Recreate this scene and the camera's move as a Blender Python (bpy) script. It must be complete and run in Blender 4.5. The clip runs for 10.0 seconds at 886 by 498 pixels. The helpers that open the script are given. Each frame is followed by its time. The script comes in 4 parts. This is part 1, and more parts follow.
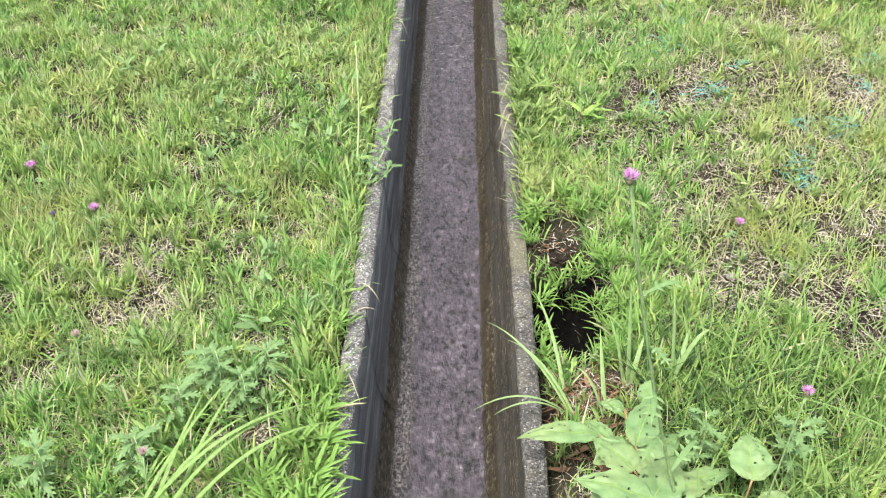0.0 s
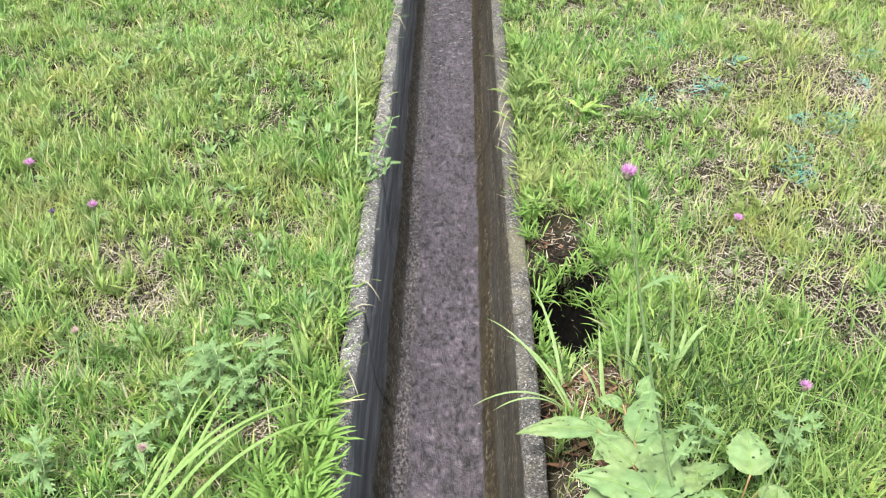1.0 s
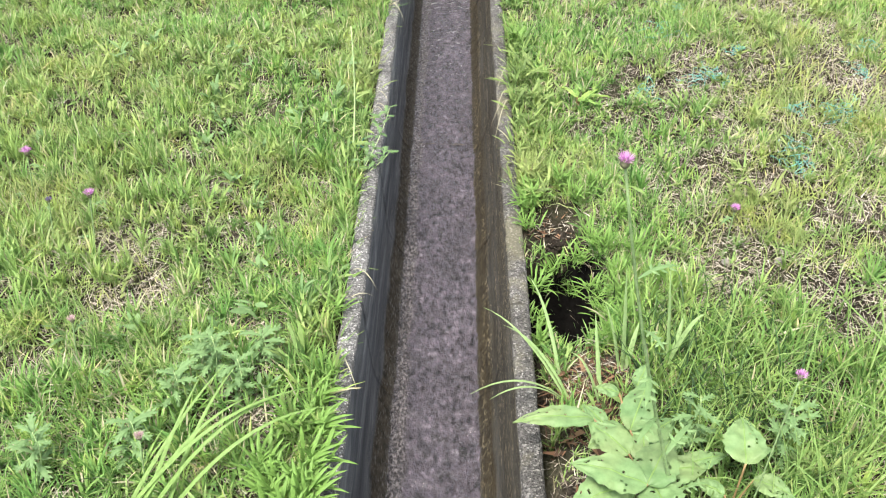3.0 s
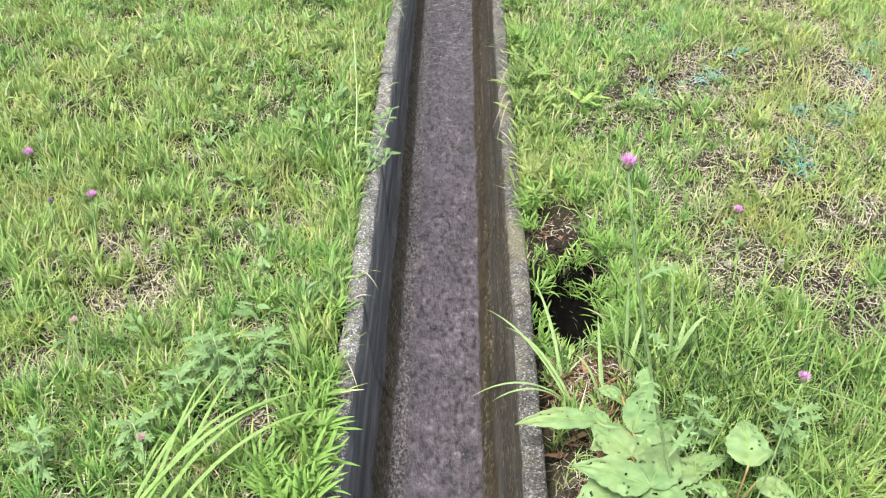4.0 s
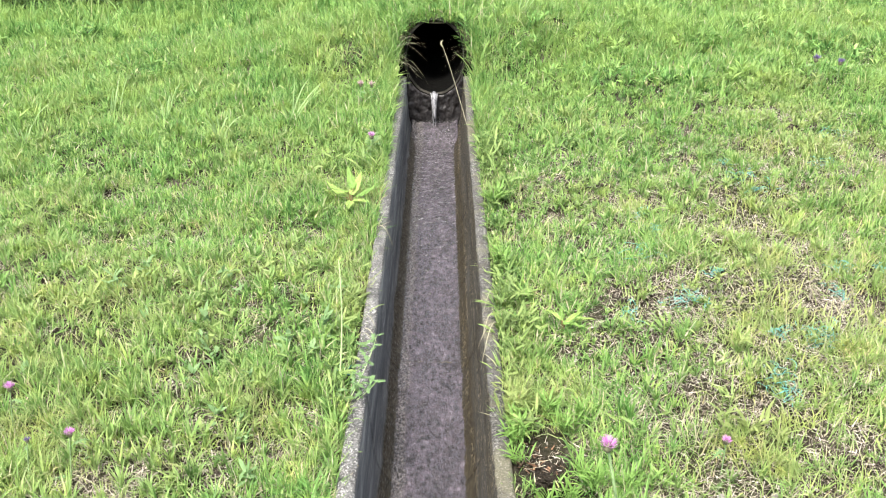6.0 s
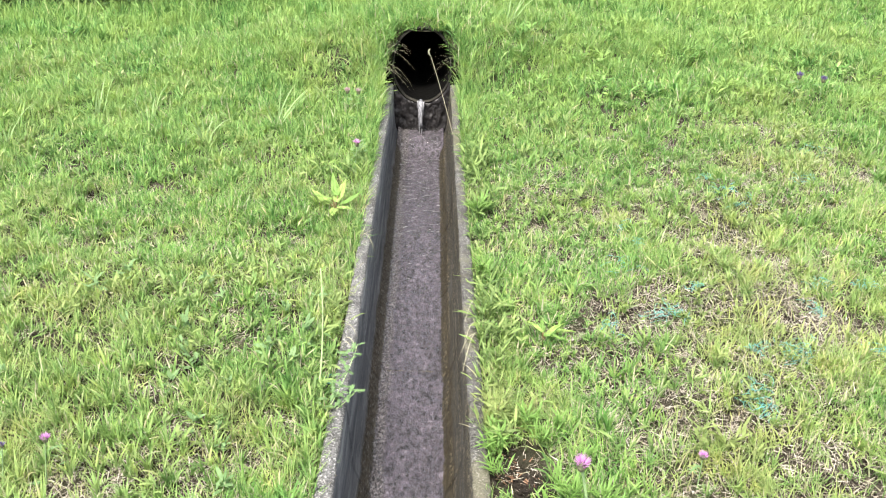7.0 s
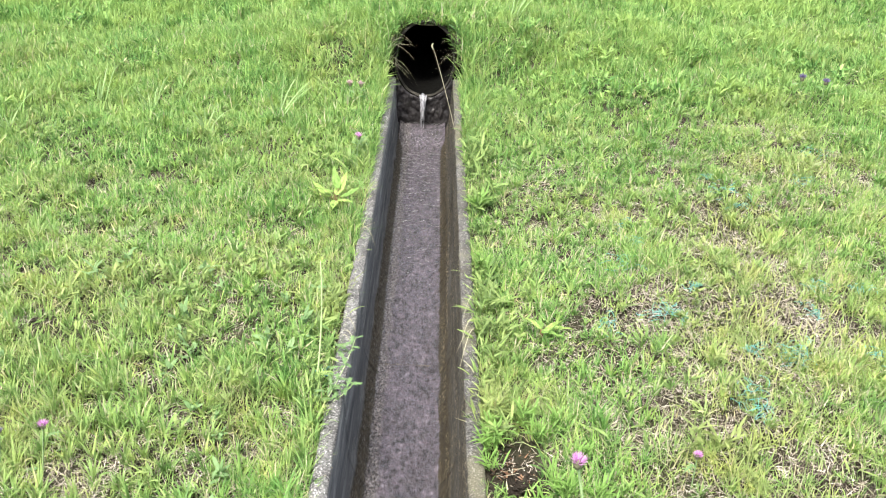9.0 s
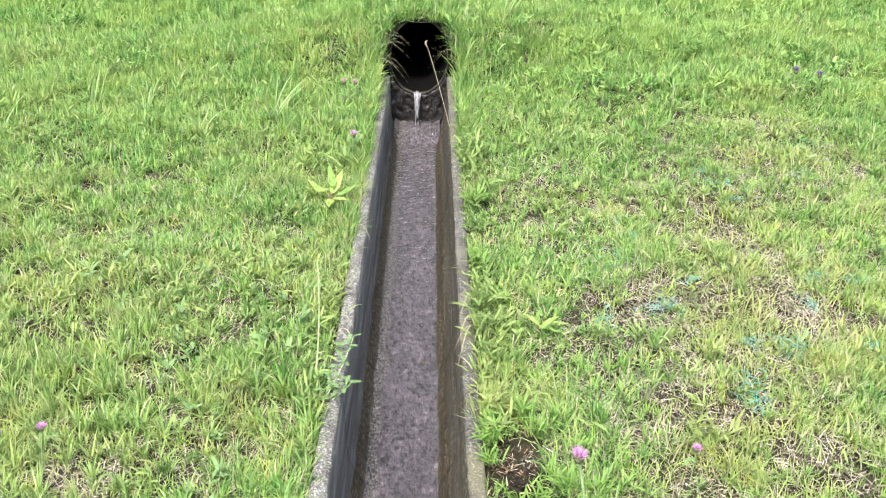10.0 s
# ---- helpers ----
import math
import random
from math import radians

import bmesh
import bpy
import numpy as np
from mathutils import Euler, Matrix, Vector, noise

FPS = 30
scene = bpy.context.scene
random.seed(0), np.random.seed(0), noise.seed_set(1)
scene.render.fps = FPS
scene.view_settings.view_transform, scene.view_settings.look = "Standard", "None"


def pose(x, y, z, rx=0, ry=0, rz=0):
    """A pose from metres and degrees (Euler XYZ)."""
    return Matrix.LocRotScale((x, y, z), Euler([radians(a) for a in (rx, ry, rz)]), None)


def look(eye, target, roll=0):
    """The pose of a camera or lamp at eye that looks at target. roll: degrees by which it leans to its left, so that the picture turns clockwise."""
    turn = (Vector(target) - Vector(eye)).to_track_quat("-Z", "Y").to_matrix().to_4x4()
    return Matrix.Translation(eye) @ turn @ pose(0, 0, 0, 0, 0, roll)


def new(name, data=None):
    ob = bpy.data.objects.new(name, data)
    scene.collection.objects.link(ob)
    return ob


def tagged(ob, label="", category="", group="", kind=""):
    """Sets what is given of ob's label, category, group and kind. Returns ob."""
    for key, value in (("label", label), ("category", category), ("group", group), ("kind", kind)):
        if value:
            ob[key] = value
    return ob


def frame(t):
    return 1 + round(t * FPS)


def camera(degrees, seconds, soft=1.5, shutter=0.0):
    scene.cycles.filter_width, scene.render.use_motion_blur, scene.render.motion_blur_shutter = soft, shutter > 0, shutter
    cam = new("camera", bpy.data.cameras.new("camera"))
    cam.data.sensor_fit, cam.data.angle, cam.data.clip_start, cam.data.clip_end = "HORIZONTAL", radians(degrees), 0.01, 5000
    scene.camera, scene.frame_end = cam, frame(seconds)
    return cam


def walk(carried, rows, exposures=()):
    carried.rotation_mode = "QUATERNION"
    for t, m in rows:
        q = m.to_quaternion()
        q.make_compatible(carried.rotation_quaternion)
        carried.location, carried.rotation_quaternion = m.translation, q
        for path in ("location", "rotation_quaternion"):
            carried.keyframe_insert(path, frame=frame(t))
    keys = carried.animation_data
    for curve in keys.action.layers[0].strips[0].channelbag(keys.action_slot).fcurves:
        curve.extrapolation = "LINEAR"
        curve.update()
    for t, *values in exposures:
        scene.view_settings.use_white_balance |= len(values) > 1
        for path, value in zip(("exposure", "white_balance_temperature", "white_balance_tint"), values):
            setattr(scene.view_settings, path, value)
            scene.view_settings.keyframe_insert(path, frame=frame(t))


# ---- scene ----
cam = camera(54.6, 10.0, soft=1.1)
PATH = [
    (0, (0.019, 0.08, 1.447), (0.004, 1.629, 0.183), 0.6),
    (0.5, (0.019, 0.077, 1.446), (0.002, 1.626, 0.18), 0.5),
    (1, (0.02, 0.076, 1.447), (0.007, 1.622, 0.178), 0.5),
    (1.5, (0.019, 0.076, 1.446), (0.012, 1.618, 0.173), 0.7),
    (2, (0.018, 0.075, 1.444), (0.01, 1.61, 0.162), 0.7),
    (2.5, (0.022, 0.075, 1.443), (0.016, 1.607, 0.157), 0.8),
    (4, (0.021, 0.076, 1.443), (0.009, 1.61, 0.16), 0.7),
    (4.5, (0.023, 0.077, 1.443), (0.015, 1.634, 0.187), 0.8),
    (5, (0.023, 0.106, 1.476), (0.03, 1.754, 0.343), 0.8),
    (5.5, (0.031, 0.127, 1.515), (0.037, 1.856, 0.51), 0.5),
    (6, (0.034, 0.141, 1.545), (0.042, 1.913, 0.618), 0.3),
    (6.2, (0.036, 0.142, 1.550), (0.046, 1.922, 0.638), 0.4),
    (7.5, (0.043, 0.144, 1.563), (0.102, 1.919, 0.644), 2.8),
    (8, (0.042, 0.143, 1.565), (0.099, 1.916, 0.641), 3.2),
    (8.5, (0.038, 0.142, 1.566), (0.087, 1.915, 0.641), 3.3),
    (9, (0.038, 0.14, 1.565), (0.084, 1.912, 0.638), 3.1),
    (9.5, (0.035, 0.139, 1.565), (0.086, 1.908, 0.632), 2.7),
    (10, (0.035, 0.139, 1.564), (0.091, 1.908, 0.632), 2.5),
]
walk(cam, [(t, look(eye, target, roll)) for t, eye, target, roll in PATH],
     [(0, 1.58), (4.5, 1.58), (5.5, 1.8), (10, 1.8)])

# ---- world, sun ----
SUN_ELEV, SUN_AZ = 66.0, -148.0     # height and bearing (from +y towards +x) of the veiled sun
world = bpy.data.worlds.new("overcast_sky")
scene.world = world
world.use_nodes = True
wn, wl = world.node_tree.nodes, world.node_tree.links
sky = wn.new("ShaderNodeTexSky")
sky.sky_type, sky.sun_disc = "NISHITA", False
sky.sun_elevation, sky.sun_rotation = radians(SUN_ELEV), radians(SUN_AZ)
sky.dust_density, sky.air_density = 4.0, 1.0
veil = wn.new("ShaderNodeHueSaturation")
veil.inputs["Saturation"].default_value = 0.5
wl.new(sky.outputs[0], veil.inputs["Color"])
wl.new(veil.outputs[0], wn["Background"].inputs["Color"])
wn["Background"].inputs["Strength"].default_value = 0.125
sun_data = bpy.data.lights.new("sun", "SUN")
sun_data.energy, sun_data.angle, sun_data.color = 2.8, radians(15), (1.0, 0.95, 0.86)
sun = new("sun", sun_data)
a, e = radians(SUN_AZ), radians(SUN_ELEV)
sun.matrix_world = look((10 * math.sin(a) * math.cos(e), 10 * math.cos(a) * math.cos(e), 10 * math.sin(e)), (0, 0, 0))

# ---- materials ----


def material(name, rough=0.8, spec=0.3):
    m = bpy.data.materials.new(name)
    m.use_nodes = True
    p = m.node_tree.nodes["Principled BSDF"]
    p.inputs["Roughness"].default_value = rough
    p.inputs["Specular IOR Level"].default_value = spec
    return m, m.node_tree.nodes, m.node_tree.links, p


def ramp(n, l, fac, stops):
    r = n.new("ShaderNodeValToRGB")
    el = r.color_ramp.elements
    while len(el) < len(stops):
        el.new(0.5)
    for k, (at, col) in zip(el, stops):
        k.position, k.color = at, (*col, 1)
    l.new(fac, r.inputs[0])
    return r.outputs[0]


def mix(n, l, fac, a_, b_, mode="MIX"):
    x = n.new("ShaderNodeMix")
    x.data_type, x.blend_type = "RGBA", mode
    for sock, v in ((x.inputs[0], fac), (x.inputs[6], a_), (x.inputs[7], b_)):
        if isinstance(v, (int, float)):
            sock.default_value = v
        elif isinstance(v, tuple):
            sock.default_value = (*v, 1)
        else:
            l.new(v, sock)
    return x.outputs[2]


def place(n, l, sx=1.0, sy=1.0, sz=1.0):
    g = n.new("ShaderNodeNewGeometry")
    m = n.new("ShaderNodeMapping")
    m.inputs["Scale"].default_value = (sx, sy, sz)
    l.new(g.outputs["Position"], m.inputs[0])
    return m.outputs[0]


def tex(n, l, vec, scale, detail=4.0, rough=0.6):
    t = n.new("ShaderNodeTexNoise")
    t.inputs["Scale"].default_value, t.inputs["Detail"].default_value, t.inputs["Roughness"].default_value = scale, detail, rough
    l.new(vec, t.inputs["Vector"])
    return t.outputs["Fac"]


def cells(n, l, vec, scale, out="Color", feature="F1"):
    t = n.new("ShaderNodeTexVoronoi")
    t.feature = feature
    t.inputs["Scale"].default_value = scale
    l.new(vec, t.inputs["Vector"])
    return t.outputs[out]


def bump(n, l, p, height, strength, dist):
    b = n.new("ShaderNodeBump")
    b.inputs["Strength"].default_value, b.inputs["Distance"].default_value = strength, dist
    l.new(height, b.inputs["Height"])
    l.new(b.outputs[0], p.inputs["Normal"])


def leaf_material(name, stops, patch=None, amount=0.0, through_light=0.4, rough=0.58, patch_scale=1.3, tuft_hue=0.0):
    """Foliage: a hue for each leaf, patches over the lawn, light passing through."""
    m, n, l, p = material(name, rough, 0.28)
    g = n.new("ShaderNodeNewGeometry")
    col = ramp(n, l, g.outputs["Random Per Island"], stops)
    if patch:
        f = tex(n, l, place(n, l), patch_scale, 3.0)
        f = ramp(n, l, f, [(0.42, (0, 0, 0)), (0.62, (amount,) * 3)])
        col = mix(n, l, f, col, patch)
    clump = ramp(n, l, tex(n, l, place(n, l), 13.0, 2.0), [(0.32, (0.66, 0.80, 0.72)), (0.5, (1, 1, 1)), (0.68, (1.2, 1.1, 0.9))])
    col = mix(n, l, tuft_hue, col, clump, "MULTIPLY")
    fine = tex(n, l, place(n, l), 90.0, 2.0)
    col = mix(n, l, 0.5, col, ramp(n, l, fine, [(0.3, (0.55,) * 3), (0.7, (1.0,) * 3)]), "MULTIPLY")
    l.new(col, p.inputs["Base Color"])
    tr = n.new("ShaderNodeBsdfTranslucent")
    l.new(col, tr.inputs[0])
    mx = n.new("ShaderNodeMixShader")
    mx.inputs[0].default_value = through_light
    l.new(p.outputs[0], mx.inputs[1])
    l.new(tr.outputs[0], mx.inputs[2])
    l.new(mx.outputs[0], n["Material Output"].inputs["Surface"])
    return m


def plain(name, col, rough=0.6, var=0.25, scale=60.0, spec=0.3):
    m, n, l, p = material(name, rough, spec)
    f = tex(n, l, place(n, l), scale)
    lo, hi = tuple(c * (1 - var) for c in col), tuple(min(1, c * (1 + var)) for c in col)
    l.new(ramp(n, l, f, [(0.3, lo), (0.7, hi)]), p.inputs["Base Color"])
    bump(n, l, p, f, 0.3, 0.002)
    return m


LAWN = leaf_material("lawn_blade", [(0.0, (0.07, 0.17, 0.045)), (0.35, (0.19, 0.36, 0.09)), (0.7, (0.31, 0.48, 0.14)), (0.83, (0.40, 0.50, 0.20)), (0.89, (0.45, 0.41, 0.28)), (1.0, (0.52, 0.47, 0.35))], (0.40, 0.41, 0.17), 0.6, tuft_hue=0.8)
TUFT = leaf_material("tuft_blade", [(0.0, (0.085, 0.19, 0.05)), (0.3, (0.17, 0.33, 0.085)), (0.7, (0.265, 0.425, 0.12)), (0.90, (0.35, 0.47, 0.175)), (0.94, (0.48, 0.45, 0.30)), (1.0, (0.58, 0.53, 0.40))], (0.34, 0.41, 0.15), 0.5, tuft_hue=0.9)
LUSH = leaf_material("lush_blade", [(0.0, (0.05, 0.14, 0.035)), (0.5, (0.17, 0.34, 0.085)), (0.93, (0.30, 0.47, 0.145)), (1.0, (0.44, 0.45, 0.24))], (0.32, 0.45, 0.13), 0.75, patch_scale=2.4, tuft_hue=0.6)
WEED = leaf_material("weed_leaf", [(0.0, (0.065, 0.135, 0.04)), (0.5, (0.16, 0.27, 0.075)), (1.0, (0.29, 0.40, 0.13))], (0.38, 0.41, 0.15), 0.5)
SCRUB_AND_SHADE = leaf_material("scrub_leaf_and_shade", [(0.0, (0.018, 0.045, 0.014)), (0.7, (0.045, 0.10, 0.03)), (1.0, (0.09, 0.17, 0.05))], None, 0.0, 0.2)
MUGWORT = leaf_material("mugwort_leaf", [(0.0, (0.15, 0.26, 0.10)), (1.0, (0.24, 0.37, 0.16))])
BAMBOO = leaf_material("bamboo_grass_leaf", [(0.0, (0.10, 0.21, 0.05)), (0.5, (0.22, 0.37, 0.085)), (1.0, (0.37, 0.50, 0.14))])
PALE_STRAW = leaf_material("pale_straw", [(0.0, (0.32, 0.31, 0.20)), (1.0, (0.52, 0.48, 0.36))], None, 0.0, 0.25, 0.7)
SILVER = leaf_material("silver_grass", [(0.0, (0.26, 0.40, 0.14)), (1.0, (0.42, 0.54, 0.28))])
SEDGE = leaf_material("sedge_blade", [(0.0, (0.17, 0.30, 0.08)), (1.0, (0.30, 0.42, 0.14))])
STRAW = leaf_material("straw", [(0.0, (0.13, 0.105, 0.08)), (0.4, (0.33, 0.285, 0.225)), (1.0, (0.60, 0.555, 0.475))], None, 0.0, 0.2, 0.7)
DEAD = leaf_material("dead_leaf", [(0.0, (0.06, 0.035, 0.022)), (0.6, (0.15, 0.08, 0.045)), (1.0, (0.27, 0.17, 0.10))], None, 0.0, 0.15, 0.8)
DOCK = leaf_material("dock_leaf", [(0.0, (0.12, 0.22, 0.085)), (1.0, (0.18, 0.29, 0.12))], (0.25, 0.30, 0.12), 0.4, 0.3, 0.5, 9.0)
THISTLE_GREEN = plain("thistle_green", (0.17, 0.25, 0.11), 0.6, 0.3, 120)
CALYX = plain("calyx", (0.12, 0.12, 0.07), 0.6, 0.4, 200)
PETAL = leaf_material("thistle_floret", [(0.0, (0.46, 0.16, 0.44)), (0.6, (0.64, 0.30, 0.62)), (1.0, (0.80, 0.52, 0.78))])
BLUE_PETAL = leaf_material("faded_floret", [(0.0, (0.10, 0.07, 0.2)), (1.0, (0.25, 0.18, 0.38))])
PALE_PETAL = leaf_material("pale_floret", [(0.0, (0.45, 0.3, 0.32)), (1.0, (0.65, 0.48, 0.5))])
RED_STEM = plain("red_stem", (0.22, 0.15, 0.07), 0.6)
NET = plain("net_plastic", (0.10, 0.33, 0.29), 0.5, 0.4, 30, 0.4)
STONE = plain("field_stone", (0.2, 0.19, 0.17), 0.95, 0.3, 40)

# soil: brown earth with pale thatch
SOIL, n, l, p = material("soil", 0.95, 0.1)
v = place(n, l)
c1 = ramp(n, l, tex(n, l, v, 9.0, 6), [(0.3, (0.028, 0.022, 0.016)), (0.55, (0.085, 0.070, 0.055)), (0.75, (0.21, 0.18, 0.148))])
c2 = ramp(n, l, tex(n, l, v, 160.0, 5, 0.7), [(0.38, (0.26,) * 3), (0.62, (1.0,) * 3)])
c3 = mix(n, l, 0.8, c1, c2, "MULTIPLY")
far = ramp(n, l, tex(n, l, v, 2.2, 5), [(0.45, (0, 0, 0)), (0.65, (0.4,) * 3)])
l.new(mix(n, l, far, c3, (0.07, 0.10, 0.03)), p.inputs["Base Color"])
bump(n, l, p, tex(n, l, v, 60.0, 7, 0.75), 1.0, 0.035)

# near-black earth: the shade down in the hole is put into its colour
HOLE_SHADE = plain("hole_shade_black", (0.007, 0.0065, 0.006), 0.95, 0.6, 60, 0.05)

# weathered concrete: smooth grey walls, worn tops with bared gravel, algae near the water
CONCRETE, n, l, p = material("weathered_concrete", 0.85, 0.16)
v = place(n, l)
vs = place(n, l, 5.0, 0.7, 7.0)
streak = tex(n, l, vs, 4.0, 6, 0.65)
wall = ramp(n, l, streak, [(0.3, (0.07, 0.074, 0.079)), (0.52, (0.145, 0.152, 0.158)), (0.74, (0.30, 0.307, 0.31))])
sep = n.new("ShaderNodeSeparateXYZ")
g = n.new("ShaderNodeNewGeometry")
l.new(g.outputs["Position"], sep.inputs[0])
wob = n.new("ShaderNodeMath")
wob.operation = "MULTIPLY_ADD"
l.new(tex(n, l, place(n, l, 6, 2.5, 6), 2.0, 5), wob.inputs[0])
wob.inputs[1].default_value = 0.07
l.new(sep.outputs["Z"], wob.inputs[2])
algae = ramp(n, l, tex(n, l, v, 45.0, 5), [(0.35, (0.030, 0.026, 0.019)), (0.6, (0.085, 0.072, 0.052)), (0.75, (0.16, 0.14, 0.11))])
low = n.new("ShaderNodeMapRange")
low.inputs["From Min"].default_value, low.inputs["From Max"].default_value = -0.262, -0.278
l.new(wob.outputs[0], low.inputs["Value"])
body_col = mix(n, l, low.outputs[0], wall, algae)
# pale scuffs along the old waterline
scuff = n.new("ShaderNodeMapRange")
scuff.inputs["From Min"].default_value, scuff.inputs["From Max"].default_value = -0.21, -0.255
l.new(wob.outputs[0], scuff.inputs["Value"])
scuffs = n.new("ShaderNodeMath")
scuffs.operation = "MULTIPLY"
l.new(scuff.outputs[0], scuffs.inputs[0])
l.new(ramp(n, l, tex(n, l, place(n, l, 2.0, 0.35, 2.0), 130.0, 4, 0.7), [(0.55, (0, 0, 0)), (0.66, (0.75,) * 3)]), scuffs.inputs[1])
body_col = mix(n, l, scuffs.outputs[0], body_col, (0.27, 0.26, 0.24))
# moss-brown film on the +x wall
side = n.new("ShaderNodeMapRange")
side.inputs["From Min"].default_value, side.inputs["From Max"].default_value = 0.05, 0.12
l.new(sep.outputs["X"], side.inputs["Value"])
film = n.new("ShaderNodeMath")
film.operation = "MULTIPLY"
l.new(side.outputs[0], film.inputs[0])
l.new(ramp(n, l, tex(n, l, place(n, l, 3, 1.0, 3), 1.6, 5), [(0.35, (0.85,) * 3), (0.62, (1.0,) * 3)]), film.inputs[1])
body_col = mix(n, l, film.outputs[0], body_col, mix(n, l, 0.9, body_col, mix(n, l, ramp(n, l, tex(n, l, place(n, l, 3.0, 0.9, 9.0), 9.0, 7, 0.75), [(0.36, (0, 0, 0)), (0.64, (1, 1, 1))]), (0.004, 0.0032, 0.0016), (0.040, 0.030, 0.013))))
specks = n.new("ShaderNodeMath")
specks.operation = "MULTIPLY"
l.new(mix(n, l, ramp(n, l, tex(n, l, place(n, l, 10, 0.5, 10), 2.6, 3), [(0.45, (0.12,) * 3), (0.62, (1, 1, 1))]), (0, 0, 0), side.outputs[0]), specks.inputs[0])
l.new(ramp(n, l, tex(n, l, place(n, l, 1.0, 0.6, 1.0), 85.0, 6, 0.85), [(0.53, (0, 0, 0)), (0.60, (0.9,) * 3)]), specks.inputs[1])
body_col = mix(n, l, specks.outputs[0], body_col, (0.26, 0.225, 0.15))
gravel = cells(n, l, v, 280.0)
sepg = n.new("ShaderNodeSeparateColor")
l.new(gravel, sepg.inputs[0])
peb = ramp(n, l, sepg.outputs[0], [(0.0, (0.09, 0.088, 0.086)), (0.35, (0.16, 0.158, 0.155)), (0.8, (0.25, 0.245, 0.24)), (0.9, (0.38, 0.375, 0.365)), (1.0, (0.6, 0.59, 0.57))])
worn = mix(n, l, 0.85, peb, ramp(n, l, tex(n, l, v, 7.0, 5), [(0.3, (0.36, 0.35, 0.34)), (0.68, (1, 1, 1))]), "MULTIPLY")
lichen = ramp(n, l, tex(n, l, v, 3.1, 6, 0.7), [(0.49, (0, 0, 0)), (0.60, (0.5,) * 3)])
lich = n.new("ShaderNodeMath")
lich.operation = "MULTIPLY"
l.new(lichen, lich.inputs[0])
l.new(side.outputs[0], lich.inputs[1])
worn = mix(n, l, lich.outputs[0], worn, (0.27, 0.255, 0.16))
worn = mix(n, l, side.outputs[0], worn, mix(n, l, 1.0, worn, (0.72, 0.71, 0.69), "MULTIPLY"))
top = n.new("ShaderNodeMapRange")
top.inputs["From Min"].default_value, top.inputs["From Max"].default_value = -0.016, -0.006
l.new(sep.outputs["Z"], top.inputs["Value"])
l.new(mix(n, l, top.outputs[0], body_col, worn), p.inputs["Base Color"])
rgh = n.new("ShaderNodeMapRange")
rgh.inputs["From Min"].default_value, rgh.inputs["From Max"].default_value = -0.40, -0.245
rgh.inputs["To Min"].default_value, rgh.inputs["To Max"].default_value = 0.3, 0.85
l.new(wob.outputs[0], rgh.inputs["Value"])
l.new(rgh.outputs[0], p.inputs["Roughness"])
hh = n.new("ShaderNodeMath")
hh.operation = "ADD"
l.new(cells(n, l, v, 280.0, "Distance"), hh.inputs[0])
l.new(tex(n, l, v, 60.0, 6), hh.inputs[1])
bump(n, l, p, hh.outputs[0], 0.9, 0.007)

PIPE_MAT = plain("pipe_concrete", (0.03, 0.028, 0.024), 0.9, 0.6, 14, 0.1)
# pipe inside: the dark of its depth painted black below bare concrete
SHADED_LINING, n, l, p = material("pipe_shaded_lining", 0.95, 0.03)
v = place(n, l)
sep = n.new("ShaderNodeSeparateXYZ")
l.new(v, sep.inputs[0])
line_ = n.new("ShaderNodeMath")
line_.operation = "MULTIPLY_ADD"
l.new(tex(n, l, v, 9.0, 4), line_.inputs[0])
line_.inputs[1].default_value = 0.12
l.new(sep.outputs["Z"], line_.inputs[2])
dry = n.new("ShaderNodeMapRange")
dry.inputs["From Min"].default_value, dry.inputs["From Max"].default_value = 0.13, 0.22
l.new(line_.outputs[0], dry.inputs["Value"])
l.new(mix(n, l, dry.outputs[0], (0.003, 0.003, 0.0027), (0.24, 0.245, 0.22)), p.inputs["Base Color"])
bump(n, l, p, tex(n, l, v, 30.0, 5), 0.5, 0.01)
MORTAR = plain("rough_mortar", (0.020, 0.018, 0.018), 0.4, 0.8, 60)

# stream bed under a skin of water, the ripples' light and dark painted in
BED, n, l, p = material("stream_bed", 0.6, 0.4)
v = place(n, l, 1.0, 0.62, 1.0)
c1 = ramp(n, l, tex(n, l, v, 56.0, 5, 0.66), [(0.40, (0.006, 0.005, 0.007)), (0.445, (0.050, 0.042, 0.054)), (0.58, (0.078, 0.065, 0.083)), (0.65, (0.17, 0.15, 0.18))])
c1 = mix(n, l, 0.7, c1, ramp(n, l, tex(n, l, v, 11.0, 3), [(0.32, (0.5, 0.5, 0.5)), (0.6, (1, 1, 1))]), "MULTIPLY")
# gravel lying along the -x wall
sepb = n.new("ShaderNodeSeparateXYZ")
l.new(v, sepb.inputs[0])
shore = n.new("ShaderNodeMath")
shore.operation = "MULTIPLY_ADD"
l.new(tex(n, l, v, 9.0, 4), shore.inputs[0])
shore.inputs[1].default_value = 0.06
l.new(sepb.outputs["X"], shore.inputs[2])
edge_ = n.new("ShaderNodeMapRange")
edge_.inputs["From Min"].default_value, edge_.inputs["From Max"].default_value = -0.040, -0.056
l.new(shore.outputs[0], edge_.inputs["Value"])
grit = ramp(n, l, tex(n, l, v, 135.0, 4, 0.75), [(0.40, (0.012, 0.010, 0.010)), (0.5, (0.075, 0.066, 0.068)), (0.62, (0.24, 0.22, 0.22))])
c1 = mix(n, l, edge_.outputs[0], c1, grit)
